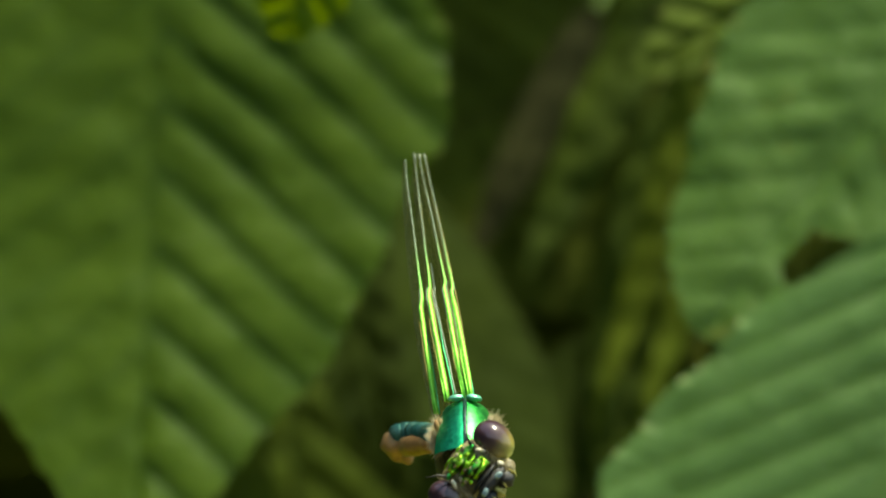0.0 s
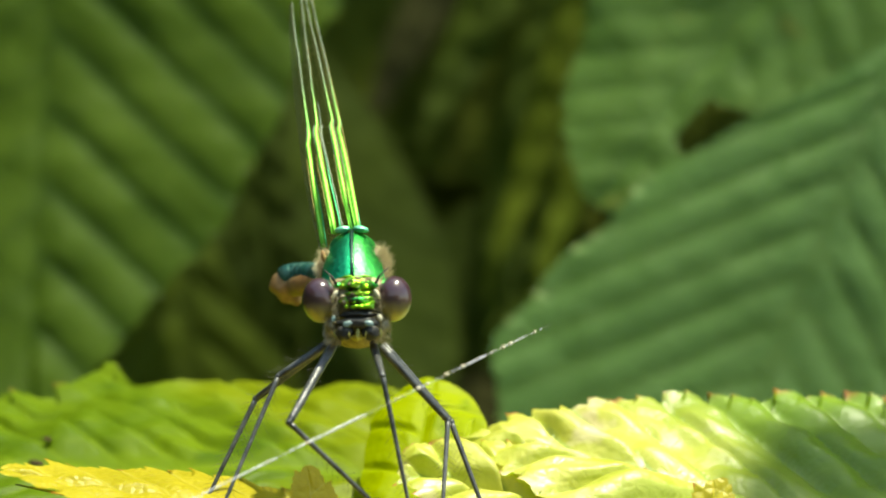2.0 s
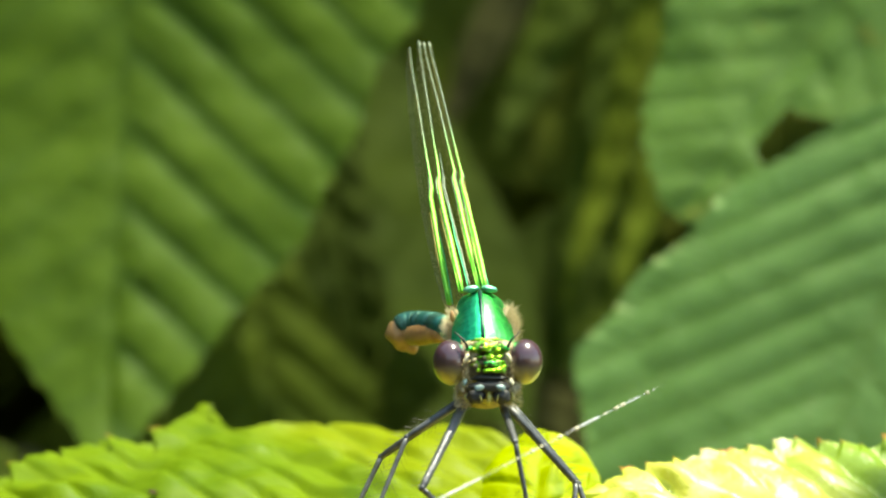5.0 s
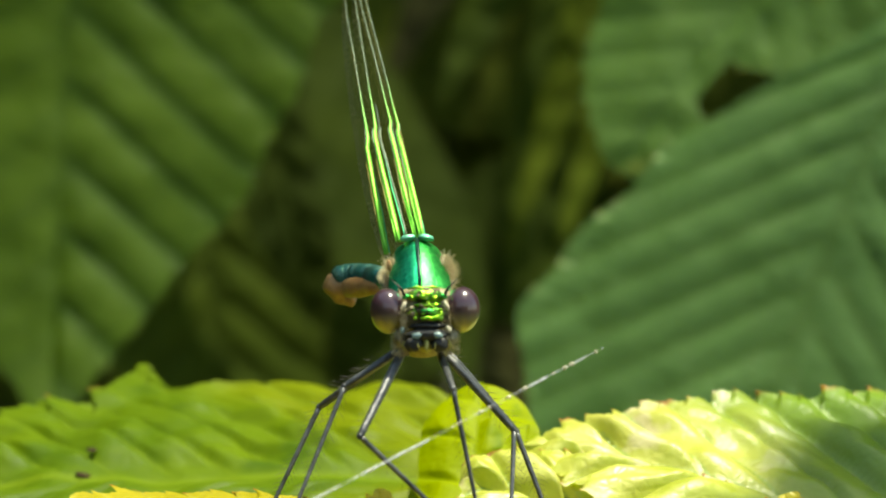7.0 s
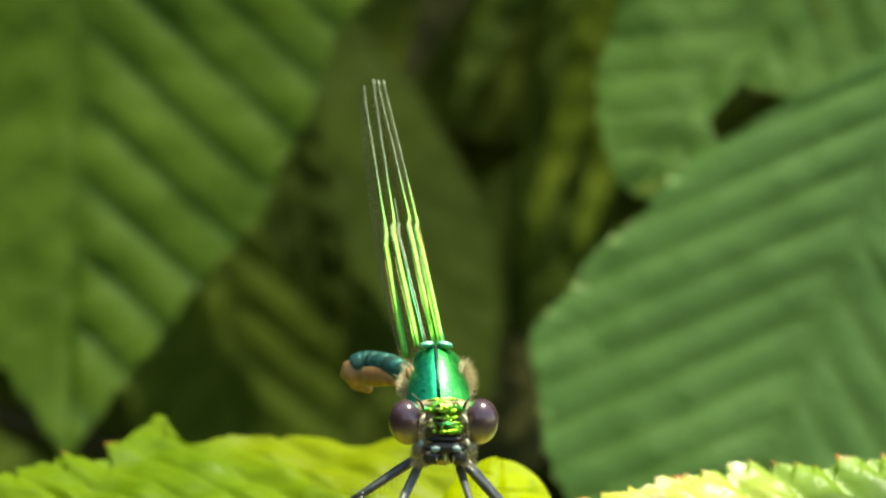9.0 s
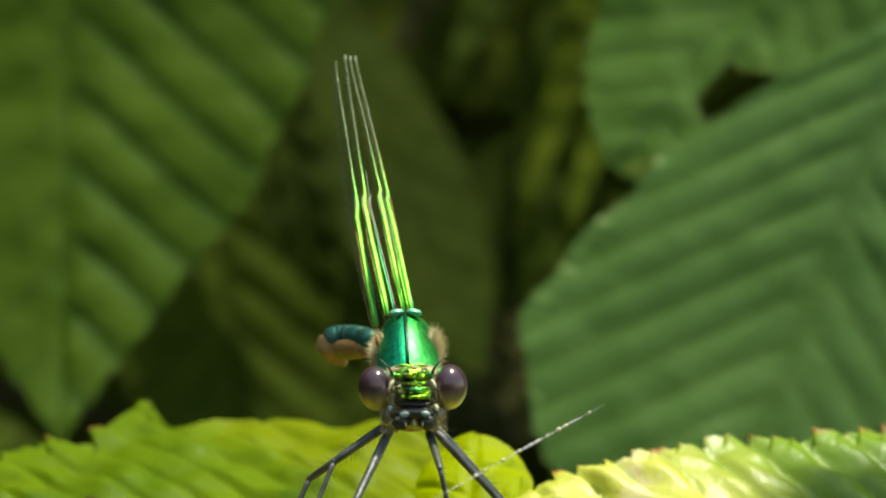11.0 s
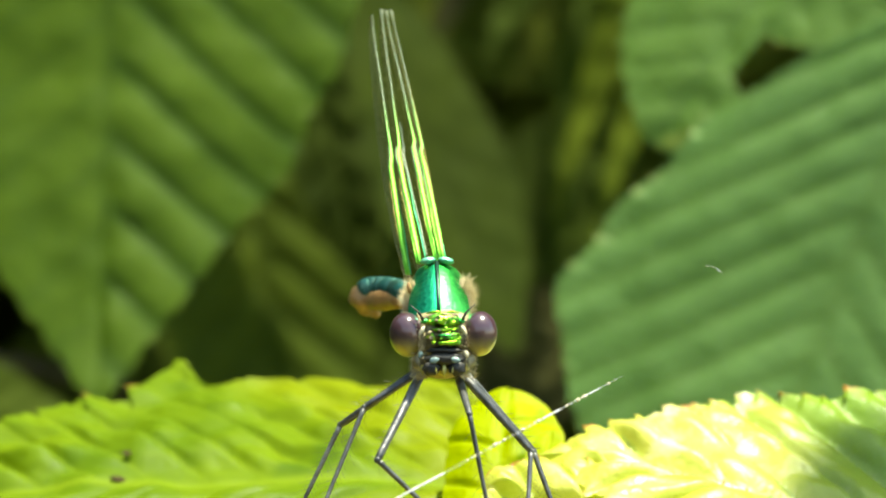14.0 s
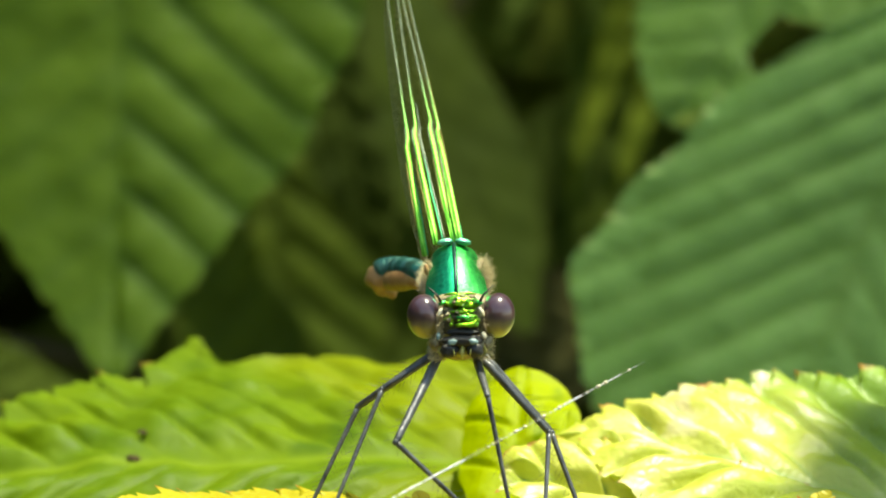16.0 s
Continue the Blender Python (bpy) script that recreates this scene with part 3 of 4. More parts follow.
make_leaf((-11.0, 150, 25.5), (4.6, 146, -14.5), (0.5, -1, 0.22), leaf_darkened, "narrow olive green leaf in shade", width=6.9, a=1.0, b=1.35, spacing=5, pleat=0.1, teeth=20, tooth=0.5, seed=15, **HANG)
make_leaf((-17, 162, 26), (-9.5, 160, -9), (0.2, -1, -0.1), leaf_darkened, "dark green leaf half hidden in the shade", width=6.5, spacing=4.5, pleat=0.3, teeth=20, tooth=0.4, seed=17, **HANG)
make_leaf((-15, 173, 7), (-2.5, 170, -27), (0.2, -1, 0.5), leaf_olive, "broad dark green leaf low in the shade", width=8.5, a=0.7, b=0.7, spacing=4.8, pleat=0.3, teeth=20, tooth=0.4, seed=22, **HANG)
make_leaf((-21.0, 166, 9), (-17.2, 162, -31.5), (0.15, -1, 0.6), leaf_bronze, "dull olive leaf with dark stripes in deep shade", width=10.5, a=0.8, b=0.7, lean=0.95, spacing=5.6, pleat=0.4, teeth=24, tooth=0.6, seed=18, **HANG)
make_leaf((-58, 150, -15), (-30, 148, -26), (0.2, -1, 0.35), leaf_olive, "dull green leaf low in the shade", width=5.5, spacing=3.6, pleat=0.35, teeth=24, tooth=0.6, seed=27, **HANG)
make_leaf((21, 166, -5), (-1, 158, -23), (0.1, -1, 0.25), leaf_brown, "brown leaf, its colour darkened for deep shade", width=8, spacing=3.2, pleat=0.4, teeth=20, tooth=0.5, seed=29, **HANG)
make_leaf((-10, 84, 50.5), (-17.5, 90, 27.5), (-0.1, -0.7, 0.7), leaf_sunlit, "bright yellow-green young leaf tip", stalk=30.0, width=7, spacing=3.2, a=0.6, pleat=0.4, teeth=16, tooth=0.5, seed=21, **HANG)
make_leaf((52, 122, 54), (10, 118, 27), (0, -0.9, 0.4), leaf_bronze, "olive green leaf behind the broad leaves", width=10, spacing=3.6, pleat=0.6, teeth=24, tooth=0.6, seed=24, **HANG)


def make_branch(line, thick, joins, label):
    """A stem with a side twig to each of the leaf stalks that it bears."""
    branch = new("shrub_branch")
    part("stem", Geo().tube(line, thick, 10), bark, branch)
    pts = [Vector(line[i]).lerp(Vector(line[i + 1]), k / 8) for i in range(len(line) - 1) for k in range(8)]
    for q in joins:
        near = min(pts, key=lambda p: (p - q).length)
        bend = Vector((q.x, q.y, near.z - 4)) if q.z < 32 and near.z > 60 and q.x < 0 else near.lerp(q, 0.5) + Vector((0, 3, 2))
        part("side_twig", Geo().tube([near, bend, q], [0.9, 0.7, 0.5], 8), bark, branch)
    return tagged(branch, label, "branch", "shrub branches")


make_branch([(120, 330, -430), (112, 250, -150), (104, 195, 20), (80, 182, 66), (30, 178, 80), (-10, 178, 82), (-42, 180, 78), (-80, 185, 70)], [4, 3.4, 2.8, 2.2, 1.9, 1.6, 1.4, 1.0], [q for q in BEARING if (q.z > 24 or q.x > 30) and q.y > 88], "woody shrub branch arching over the leaves")
make_branch([(-60, 330, -430), (-62, 260, -190), (-50, 215, -60), (-20, 200, -20), (20, 196, 0)], [3.4, 2.8, 2.2, 1.6, 1.0], [q for q in BEARING if q.z <= 24 and q.x <= 30], "thin shrub branch in deep shade")


def foliage(name, count, box, size, seed, keep=None, flat=0.5):
    """Many small pointed leaves, joined: the shrub's inside, the hedges and the unseen canopy added for shade."""
    rnd = random.Random(seed)
    verts, faces, uvs = [], [], []
    profile = ((0.0, 0.03), (0.18, 0.62), (0.42, 1.0), (0.68, 0.78), (0.88, 0.36), (1.0, 0.02))
    made = 0
    while made < count:
        c = Vector([rnd.uniform(*b) for b in box])
        if keep and not keep(c):
            continue
        made += 1
        l = rnd.uniform(*size)
        w = l * rnd.uniform(0.26, 0.36)
        m = Euler((rnd.gauss(0, flat) + 0.9, rnd.gauss(0, flat), rnd.uniform(0, 6.28))).to_matrix()
        k = len(verts)
        curl = rnd.uniform(0.05, 0.3)
        for s, q in profile:
            for e in (-1, 0, 1):
                p = Vector((e * q * w, l * (s - 0.5), l * (0.12 * abs(e) * q - curl * s * s)))
                verts.append((c + m @ p) * MM)
                uvs.append((s * 7 - 0.7 * q * abs(e), e * 0.9))
        for i in range(len(profile) - 1):
            for e in (0, 1):
                a = k + i * 3 + e
                faces.append((a, a + 1, a + 4, a + 3))
    me = bpy.data.meshes.new(name)
    me.from_pydata(verts, [], faces)
    layer = me.uv_layers.new(name="UVMap")
    idx = np.empty(len(me.loops), dtype=np.int32)
    me.loops.foreach_get("vertex_index", idx)
    layer.data.foreach_set("uv", np.array(uvs, dtype=np.float32)[idx].ravel())
    me.polygons.foreach_set("use_smooth", [True] * len(me.polygons))
    me.materials.append(foliage_mat)
    return new(name, me)


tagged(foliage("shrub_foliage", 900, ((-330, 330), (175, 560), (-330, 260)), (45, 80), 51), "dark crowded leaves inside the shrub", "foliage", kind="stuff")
# canopy out of view, added to keep the sun off the background
tagged(foliage("unseen_shade_leaves", 900, ((-330, 330), (205, 600), (130, 330)), (45, 80), 53, flat=0.35), "unseen leaves added overhead to shade the background", "foliage", kind="stuff")
# out-of-view sprays, placed so that their shade falls on the pale leaf
tagged(foliage("unseen_shade_leaves", 48, ((149, 330), (-80, 0), (380, 460)), (40, 55), 57, flat=0.3), "unseen sprays added high above to shade the pale perch leaf", "foliage", kind="stuff")

# growth that covers the dark backdrop and the two unseen, added hedges
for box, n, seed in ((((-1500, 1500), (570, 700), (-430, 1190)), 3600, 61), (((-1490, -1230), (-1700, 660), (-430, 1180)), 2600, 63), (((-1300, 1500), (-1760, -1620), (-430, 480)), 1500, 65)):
    tagged(foliage("backdrop_foliage", n, box, (60, 110), seed), "dense dark green leaves added over the backdrop sheets", "foliage", kind="stuff")

# perch leaves; these move with the insect
L1_LEAF = make_leaf((3.0, 26.3, -16.5), (-34.0, 30.3, -17.0), (0.02, -0.40, 0.92), leaf_sunlit, "sunlit yellow-green toothed leaf under the damselfly", name="perch_leaf", rib=0.3, width=15.9, spacing=3.7, lean=0.95, a=0.5, b=0.30, crease=0.6, pleat=0.32, fade=0.85, teeth=13, tooth=1.3, wave=1.2, pucker=0.8, smooth_to=0.55, lobe=(0.63, 0.042, 0.33), rows=240, cols=40, seed=31, group="perch leaves")
M1_LEAF = make_leaf((1.5, 11.0, -21.5), (3.5, 25.6, -10.9), (-0.1, -0.5, 0.8), leaf_young, "small round bright yellow-green young leaf", name="perch_leaf", rib=0.15, width=3.7, spacing=3.6, lean=0.5, a=0.45, b=1.1, pleat=0.04, teeth=14, tooth=0.02, wave=1.1, pucker=0.36, fold=0.25, seed=33, group="perch leaves")
R1_LEAF = make_leaf((48.3, 10.5, -22.8), (5.0, 19.0, -14.4), (0.0, -0.42, 0.9), leaf_pale, "pale sunlit serrated leaf with red-tipped teeth", name="perch_leaf", rib=0.3, width=17.8, spacing=4.6, lean=1.15, a=1.0, b=0.5, crease=0.55, pleat=0.75, teeth=34, tooth=0.85, wave=1.1, pucker=1.0, lobe=(0.745, 0.05, 0.15), rows=260, cols=40, seed=35, group="perch leaves")
R2_LEAF = make_leaf((26, 11.0, -22.4), (1.8, 13.4, -16.2), (0.0, -0.5, 0.85), leaf_cream, "pale sunlit leaf tucked under its neighbour", name="perch_leaf", rib=0.3, width=5.5, spacing=3.6, lean=0.9, a=0.55, b=0.45, crease=0.55, pleat=0.8, teeth=18, tooth=0.5, wave=0.6, pucker=0.8, seed=37, group="perch leaves")
N1_LEAF = make_leaf((13, 1, -22.6), (-20.4, 1.6, -16.6), (0.0, -0.18, 1.0), leaf_yellow, "bright yellow leaf with orange teeth beneath the feet", name="perch_leaf", rib=0.3, width=8.5, spacing=3.4, a=0.8, b=0.5, pleat=0.45, teeth=26, tooth=1.0, wave=0.4, seed=41, group="perch leaves")
N2_LEAF = make_leaf((-1.2, -3, -27), (-3.0, 1, -16.2), (0.2, -0.9, 0.3), leaf_yellow, "small yellow leaf tip", name="perch_leaf", width=2.5, spacing=2.5, a=0.8, pleat=0.15, teeth=10, tooth=0.4, wave=0.1, seed=43, group="perch leaves")
N3_LEAF = make_leaf((21.2, -4, -29), (19.9, 1, -16.5), (0.1, -0.9, 0.3), leaf_yellow, "small yellow leaf tip with orange teeth", name="perch_leaf", width=2.6, spacing=2.5, a=0.7, pleat=0.1, teeth=9, tooth=0.5, wave=0.1, seed=45, group="perch leaves")
P1_LEAF = make_leaf((4.2, 13.0, -20.0), (6.1, 21.5, -13.0), (-0.1, -0.6, 0.7), leaf_young, "small green leaf tip between two larger leaves", name="perch_leaf", rib=0.12, width=1.5, spacing=2.4, a=0.5, b=0.5, pleat=0.2, teeth=10, tooth=0.1, wave=0.3, rows=60, cols=10, seed=47, group="perch leaves")
PERCH = [P1_LEAF, L1_LEAF, M1_LEAF, R1_LEAF, R2_LEAF, N1_LEAF, N2_LEAF, N3_LEAF]

# twig that carries the perch leaves
twig = new("twig")
tg = Geo().tube([(9, 24, -19), (9, 40, -20), (8, 62, -22), (2, 100, -34), (-10, 170, -70), (-20, 260, -160), (-24, 330, -425)], [0.6, 0.8, 1.0, 1.2, 1.5, 2.0, 2.6], 10)
part("shoot", tg, stem_green, twig)
tagged(twig, "thin green twig that carries the perch leaves", "twig")

# dark speck that lies on the sunlit leaf
def make_husk(place, radii, turn, label):
    husk = new("seed_husk")
    husk.location = Vector(place) * MM
    part("shell", Geo().ball((0, 0, 0), radii, turn, 10, 14, lambda p: p * (1 + 0.3 * noise.noise(p * 1.7))), husk_skin, husk)
    PERCH.append(tagged(husk, label, "seed husk", "husks on the leaf"))


husk_skin.node_tree.nodes["Principled BSDF"].inputs["Specular IOR Level"].default_value = 0.1
make_husk((-21.55, 29.3, -16.45), (0.55, 0.34, 0.12), (24, 12, 10), "tiny dark brown seed husk lying on the leaf")
make_husk((-21.2, 31.2, -14.9), (0.34, 0.26, 0.08), (24, 5, 0), "small brown speck lying on the leaf")

# ---- damselfly ----
ORIGIN = Vector((-0.4, 3.0, -9.0))
fly = new("damselfly")
fly.location = ORIGIN * MM
tagged(fly, "metallic green damselfly perched on a leaf", "damselfly")


def fpart(name, geo, material, label="", parent=None, smooth=True):
    ob = part(name, geo, material, parent or fly, label, ORIGIN, smooth)
    return ob


# thorax: dark body with two green plates, a black keel, a collar and coxae
fpart("thorax", Geo().ball((-0.7, 5.6, -5.4), (1.9, 2.9, 2.7), (-38, 0, 3), 20, 28), black_skin)


def plate(sgn):
    verts, faces = [], []
    n, m = 14, 10
    for i in range(n + 1):
        s = i / n
        y = 0.75 + 3.1 * s
        z = -4.95 + 2.75 * s
        half = 1.80 * (1 - s) ** 0.8 + 1.08 * s ** 0.9
        for j in range(m + 1):
            t = j / m
            x = 0.07 + (half - 0.07) * t
            bulge = 0.5 * math.sin(math.pi * min(1, s * 0.9 + 0.08)) * math.cos(t * 1.35)
            verts.append(Vector((-0.75 + 0.12 * (1 - s) + sgn * x, y - 0.7 * bulge + 0.75 * t * t, z + 0.5 * bulge - 0.35 * t * t)))
    for i in range(n):
        for j in range(m):
            k = i * (m + 1) + j
            f = (k, k + 1, k + m + 2, k + m + 1)
            faces.append(f if sgn > 0 else f[::-1])
    g = Geo()
    g.v, g.f = verts, faces
    return g


fpart("thorax_plate", plate(1), green_metal, "bright emerald metallic plate")
fpart("thorax_plate", plate(-1), shaded_metal, "emerald metallic plate, coloured darker for its shaded side")
fpart("keel", Geo().tube([(-0.63, 0.55, -5.0), (-0.66, 1.3, -4.0), (-0.70, 2.4, -2.85), (-0.75, 3.8, -2.15)], 0.115, 8), keel_skin, "dark teal dorsal keel")
for sgn in (-1, 1):
    fpart("collar", Geo().ball((-0.75 + sgn * 0.52, 3.75, -2.06), (0.46, 0.26, 0.20), (0, sgn * 10, 0), 12, 18, lambda p: p * (1 + 0.25 * noise.noise(p * 3.0))), collar_metal, "pale shining green collar")
fpart("side_plate", Geo().ball((-2.15, 4.3, -4.3), (0.45, 1.6, 1.05), (-20, 0, 8), 14, 20), down_skin, "downy brown side of the thorax")
fpart("side_plate", Geo().ball((0.82, 4.3, -4.15), (0.45, 1.6, 1.05), (-20, 0, -8), 14, 20), down_skin, "downy brown side of the thorax")
fpart("side_spot", Geo().ball((-2.35, 2.75, -3.6), (0.14, 0.12, 0.34), (0, -8, 0), 8, 12), tan_skin, "pinkish tan spot")
fpart("breast", Geo().ball((-0.5, 3.4, -7.9), (1.6, 1.9, 1.0), (0, 0, 0), 12, 18), down_skin, "brown downy underside")

# abdomen: ten segments that bend to the side, the last ones tan beneath
ab = [(-0.9, 7.2, -5.0), (-1.4, 9.0, -4.8), (-1.95, 11.0, -4.55), (-2.6, 13.0, -4.3), (-3.3, 14.8, -4.05), (-4.0, 16.0, -3.98), (-4.45, 16.5, -3.98), (-4.85, 16.7, -4.0), (-5.22, 16.75, -4.10), (-5.55, 16.8, -4.34)]
abdomen = new("abdomen")
abdomen.parent = fly
tagged(abdomen, "long teal abdomen with a tan tip, bent aside")
for i in range(len(ab) - 1):
    p, q = Vector(ab[i]), Vector(ab[i + 1])
    r0, r1 = 0.66 + 0.012 * i, 0.66 + 0.012 * (i + 1)
    last = i == len(ab) - 2
    beyond = q if last else q + (Vector(ab[i + 2]) - q) * 0.18
    fpart("abdomen_segment", Geo().tube([p, p.lerp(q, 0.5), q] + ([] if last else [beyond]), [r0, r0 * 0.92, r0 * 0.45] if last else [r0, (r0 + r1) / 2, r1, r1 * 0.99], 20), teal_metal, "teal metallic segment", abdomen)


def tip_shape(p):
    return p * (1 + 0.22 * noise.noise(p * 1.8 + Vector((4, 0, 0))) - 0.10 * max(0, p.z) * max(0, p.x))


fpart("abdomen_tip", Geo().ball((-5.20, 17.0, -4.62), (1.06, 0.95, 0.98), (0, 24, 0), 18, 24, tip_shape), tan_skin, "rounded tan underside of the tip", abdomen)
fpart("abdomen_underside", Geo().tube([(-2.7, 12.6, -4.72), (-3.4, 14.3, -4.62), (-4.1, 15.3, -4.66), (-4.8, 16.0, -4.75)], [0.42, 0.56, 0.66, 0.6], 16), tan_skin, "tan underside of the last segments", abdomen)
fpart("tip_pit", Geo().ball((-4.62, 16.28, -4.95), (0.16, 0.1, 0.12), (0, 0, 0), 8, 10), down_skin, "small dark pit", abdomen)
fpart("clasper", Geo().ball((-4.72, 16.75, -5.38), (0.40, 0.4, 0.42), (0, -14, 0), 12, 16, lambda p: p * (1 + 0.3 * noise.noise(p * 1.5))), tan_skin, "short blunt tan tip", abdomen)

# head and its parts
HEAD = Vector((-0.4, 0.9, -6.1))
head_geo = Geo().ball((-0.4, 0.9, -6.15), (2.2, 1.0, 1.35), (0, 0, 0), 16, 26)
head = part("head", head_geo, face_skin, fly, "", HEAD)
head.location = (HEAD - ORIGIN) * MM


def hpart(name, geo, material, label=""):
    return part(name, geo, material, head, label, HEAD)


def lumpy(seed, amount=0.22):
    def shape(p):
        k = 1 + amount * noise.noise(p * 2.3 + Vector((seed, 0, 0)))
        return p * k
    return shape


for sgn, cx in ((-1, -2.60), (1, 1.82)):
    g = Geo().ball((cx - sgn * 0.14, 0.66, -6.20), (1.03, 1.18, 1.29), (0, sgn * 6, sgn * -4), 28, 40)
    hpart("eye", g, eye_mat, "dark violet-brown eye, olive below")
    ax = -0.4 + sgn * 1.12
    hpart("eye_rim", Geo().tube([(cx - sgn * 0.72, 0.05, -4.95), (cx - sgn * 0.93, -0.25, -5.5), (cx - sgn * 0.97, -0.35, -6.2), (cx - sgn * 0.9, -0.2, -6.9), (cx - sgn * 0.55, 0.1, -7.4)], [0.03, 0.04, 0.045, 0.05, 0.04], 8), down_skin, "thin brown rim of the eye")
    hpart("antenna", Geo().tube([(ax, -0.25, -5.35), (ax + sgn * 0.2, -0.35, -4.95), (ax + sgn * 0.75, -0.25, -4.45)], [0.10, 0.06, 0.025], 8), black_skin)
    hpart("antenna_base", Geo().ball((-0.4 + sgn * 1.2, -0.35, -5.95), (0.12, 0.12, 0.30), (0, sgn * -28, 0), 10, 12), cream, "cream oblong spot")
    hpart("temple_patch", Geo().ball((-0.4 + sgn * 1.05, -0.1, -5.42), (0.22, 0.2, 0.14), (0, sgn * 20, 0), 10, 12), green_metal, "small green patch")
    hpart("cheek", Geo().ball((-0.4 + sgn * 1.30, -0.35, -7.30), (0.15, 0.15, 0.22), (0, sgn * -15, 0), 10, 12), cream if sgn > 0 else pale_blue, "pale cheek")
    hpart("jowl", Geo().ball((-0.4 + sgn * 1.45, 0.15, -7.75), (0.36, 0.45, 0.45), (0, sgn * 20, 0), 10, 14, lumpy(21 + sgn, 0.3)), face_skin, "brown downy jowl")
    hpart("labrum_spot", Geo().ball((-0.30 + sgn * 0.60, -0.78, -7.62), (0.28, 0.10, 0.17), (0, sgn * 12, 0), 10, 14, lumpy(25 + sgn, 0.3)), pale_blue, "pale blue spot")
    hpart("mandible", Geo().ball((-0.35 + sgn * 0.72, -0.38, -8.08), (0.50, 0.42, 0.46), (0, sgn * 14, 0), 14, 18, lumpy(15 + sgn, 0.25)), black_skin, "glossy black jaw")
    hpart("jaw_streak", Geo().tube([(-0.35 + sgn * 0.50, -0.72, -8.0), (-0.35 + sgn * 0.47, -0.78, -8.22), (-0.35 + sgn * 0.42, -0.72, -8.42)], [0.02, 0.055, 0.02], 8), ochre, "thin yellowish streak")
    hpart("palp", Geo().tube([(-0.35 + sgn * 1.25, -0.25, -7.9), (-0.35 + sgn * 1.35, -0.32, -8.2), (-0.35 + sgn * 1.2, -0.36, -8.45)], [0.07, 0.07, 0.03], 8), ochre, "yellowish feeler beside the jaw")
hpart("mouth_piece", Geo().tube([(-0.35, -0.5, -7.85), (-0.35, -0.62, -8.2), (-0.37, -0.5, -8.6)], [0.08, 0.14, 0.06], 10), ochre, "yellowish mouth piece")
hpart("crown", Geo().tube([(-1.35, 0.30, -5.0), (-1.0, 0.22, -4.92), (-0.72, 0.2, -4.9), (-0.5, 0.2, -4.93), (-0.2, 0.2, -4.93), (0.05, 0.22, -4.9), (0.5, 0.32, -4.98)], [0.03, 0.09, 0.08, 0.02, 0.02, 0.10, 0.03], 10), gold_green, "green shining crown ridge")


hpart("forehead", Geo().ball((-0.33, 0.0, -5.42), (1.0, 0.45, 0.40), (0, 0, 0), 16, 24, lumpy(3, 0.4)), mottled, "golden green forehead")
hpart("brow", Geo().tube([(-1.05, -0.25, -5.86), (-0.8, -0.40, -5.93), (-0.55, -0.46, -5.84), (-0.32, -0.52, -5.98), (-0.05, -0.46, -5.86), (0.2, -0.38, -5.92), (0.5, -0.22, -5.82)], [0.03, 0.10, 0.05, 0.15, 0.05, 0.11, 0.04], 10), gold_green, "golden green brow ridge")
hpart("face_plate", Geo().ball((-0.35, -0.22, -6.30), (1.0, 0.45, 0.30), (0, 0, 0), 12, 20, lumpy(5, 0.3)), mottled)
hpart("face_glint", Geo().ball((-0.30, -0.58, -6.22), (0.42, 0.12, 0.10), (0, 0, 0), 10, 14, lumpy(7, 0.5)), green_metal, "narrow green patch")
hpart("nose_bar", Geo().tube([(-0.70, -0.58, -6.64), (-0.55, -0.66, -6.68), (-0.3, -0.72, -6.64), (0.05, -0.70, -6.66), (0.3, -0.62, -6.62), (0.45, -0.5, -6.62)], [0.05, 0.13, 0.10, 0.15, 0.17, 0.06], 10), gold_green, "bright golden green bar above the mouth")
hpart("nose_spot", Geo().ball((-0.95, -0.5, -6.63), (0.14, 0.12, 0.12), (0, 0, 0), 8, 10), gold_green, "small golden green spot")
hpart("clypeus", Geo().ball((-0.32, -0.30, -7.08), (1.0, 0.42, 0.19), (0, 0, 0), 12, 20, lumpy(9, 0.35)), black_skin, "glossy dark nose plate")
hpart("labrum", Geo().ball((-0.32, -0.30, -7.55), (1.2, 0.52, 0.38), (0, 0, 0), 14, 22, lumpy(11, 0.18)), black_skin, "shining black upper lip")
fleck_rnd = random.Random(17)
for k in range(26):
    fx, fz = fleck_rnd.uniform(-1.25, 0.6), fleck_rnd.uniform(-6.75, -5.0)
    depth = -0.30 - 0.28 * (1 - ((fx + 0.33) / 1.1) ** 2) + (0.35 if fz > -5.3 else 0.0)
    size = fleck_rnd.uniform(0.07, 0.17)
    bright = k % 5 < 2
    hpart("face_fleck", Geo().ball((fx, depth, fz), (size * 1.3, 0.10, size * 0.8), (0, fleck_rnd.uniform(-40, 40), 0), 8, 12, lumpy(40 + k, 0.5)), gold_green if bright else face_skin if k % 5 == 2 else down_skin if k % 5 == 3 else mottled, "golden green fleck" if bright else "brown fleck")
hpart("ocellus", Geo().ball((-0.33, -0.42, -5.5), (0.12, 0.1, 0.11), (0, 0, 0), 8, 10), cream, "small pale simple eye")
hpart("chin", Geo().ball((-0.4, 0.35, -8.2), (0.45, 0.4, 0.34), (0, 0, 0), 12, 16, lumpy(13, 0.25)), ochre, "yellowish chin")


g = Geo()
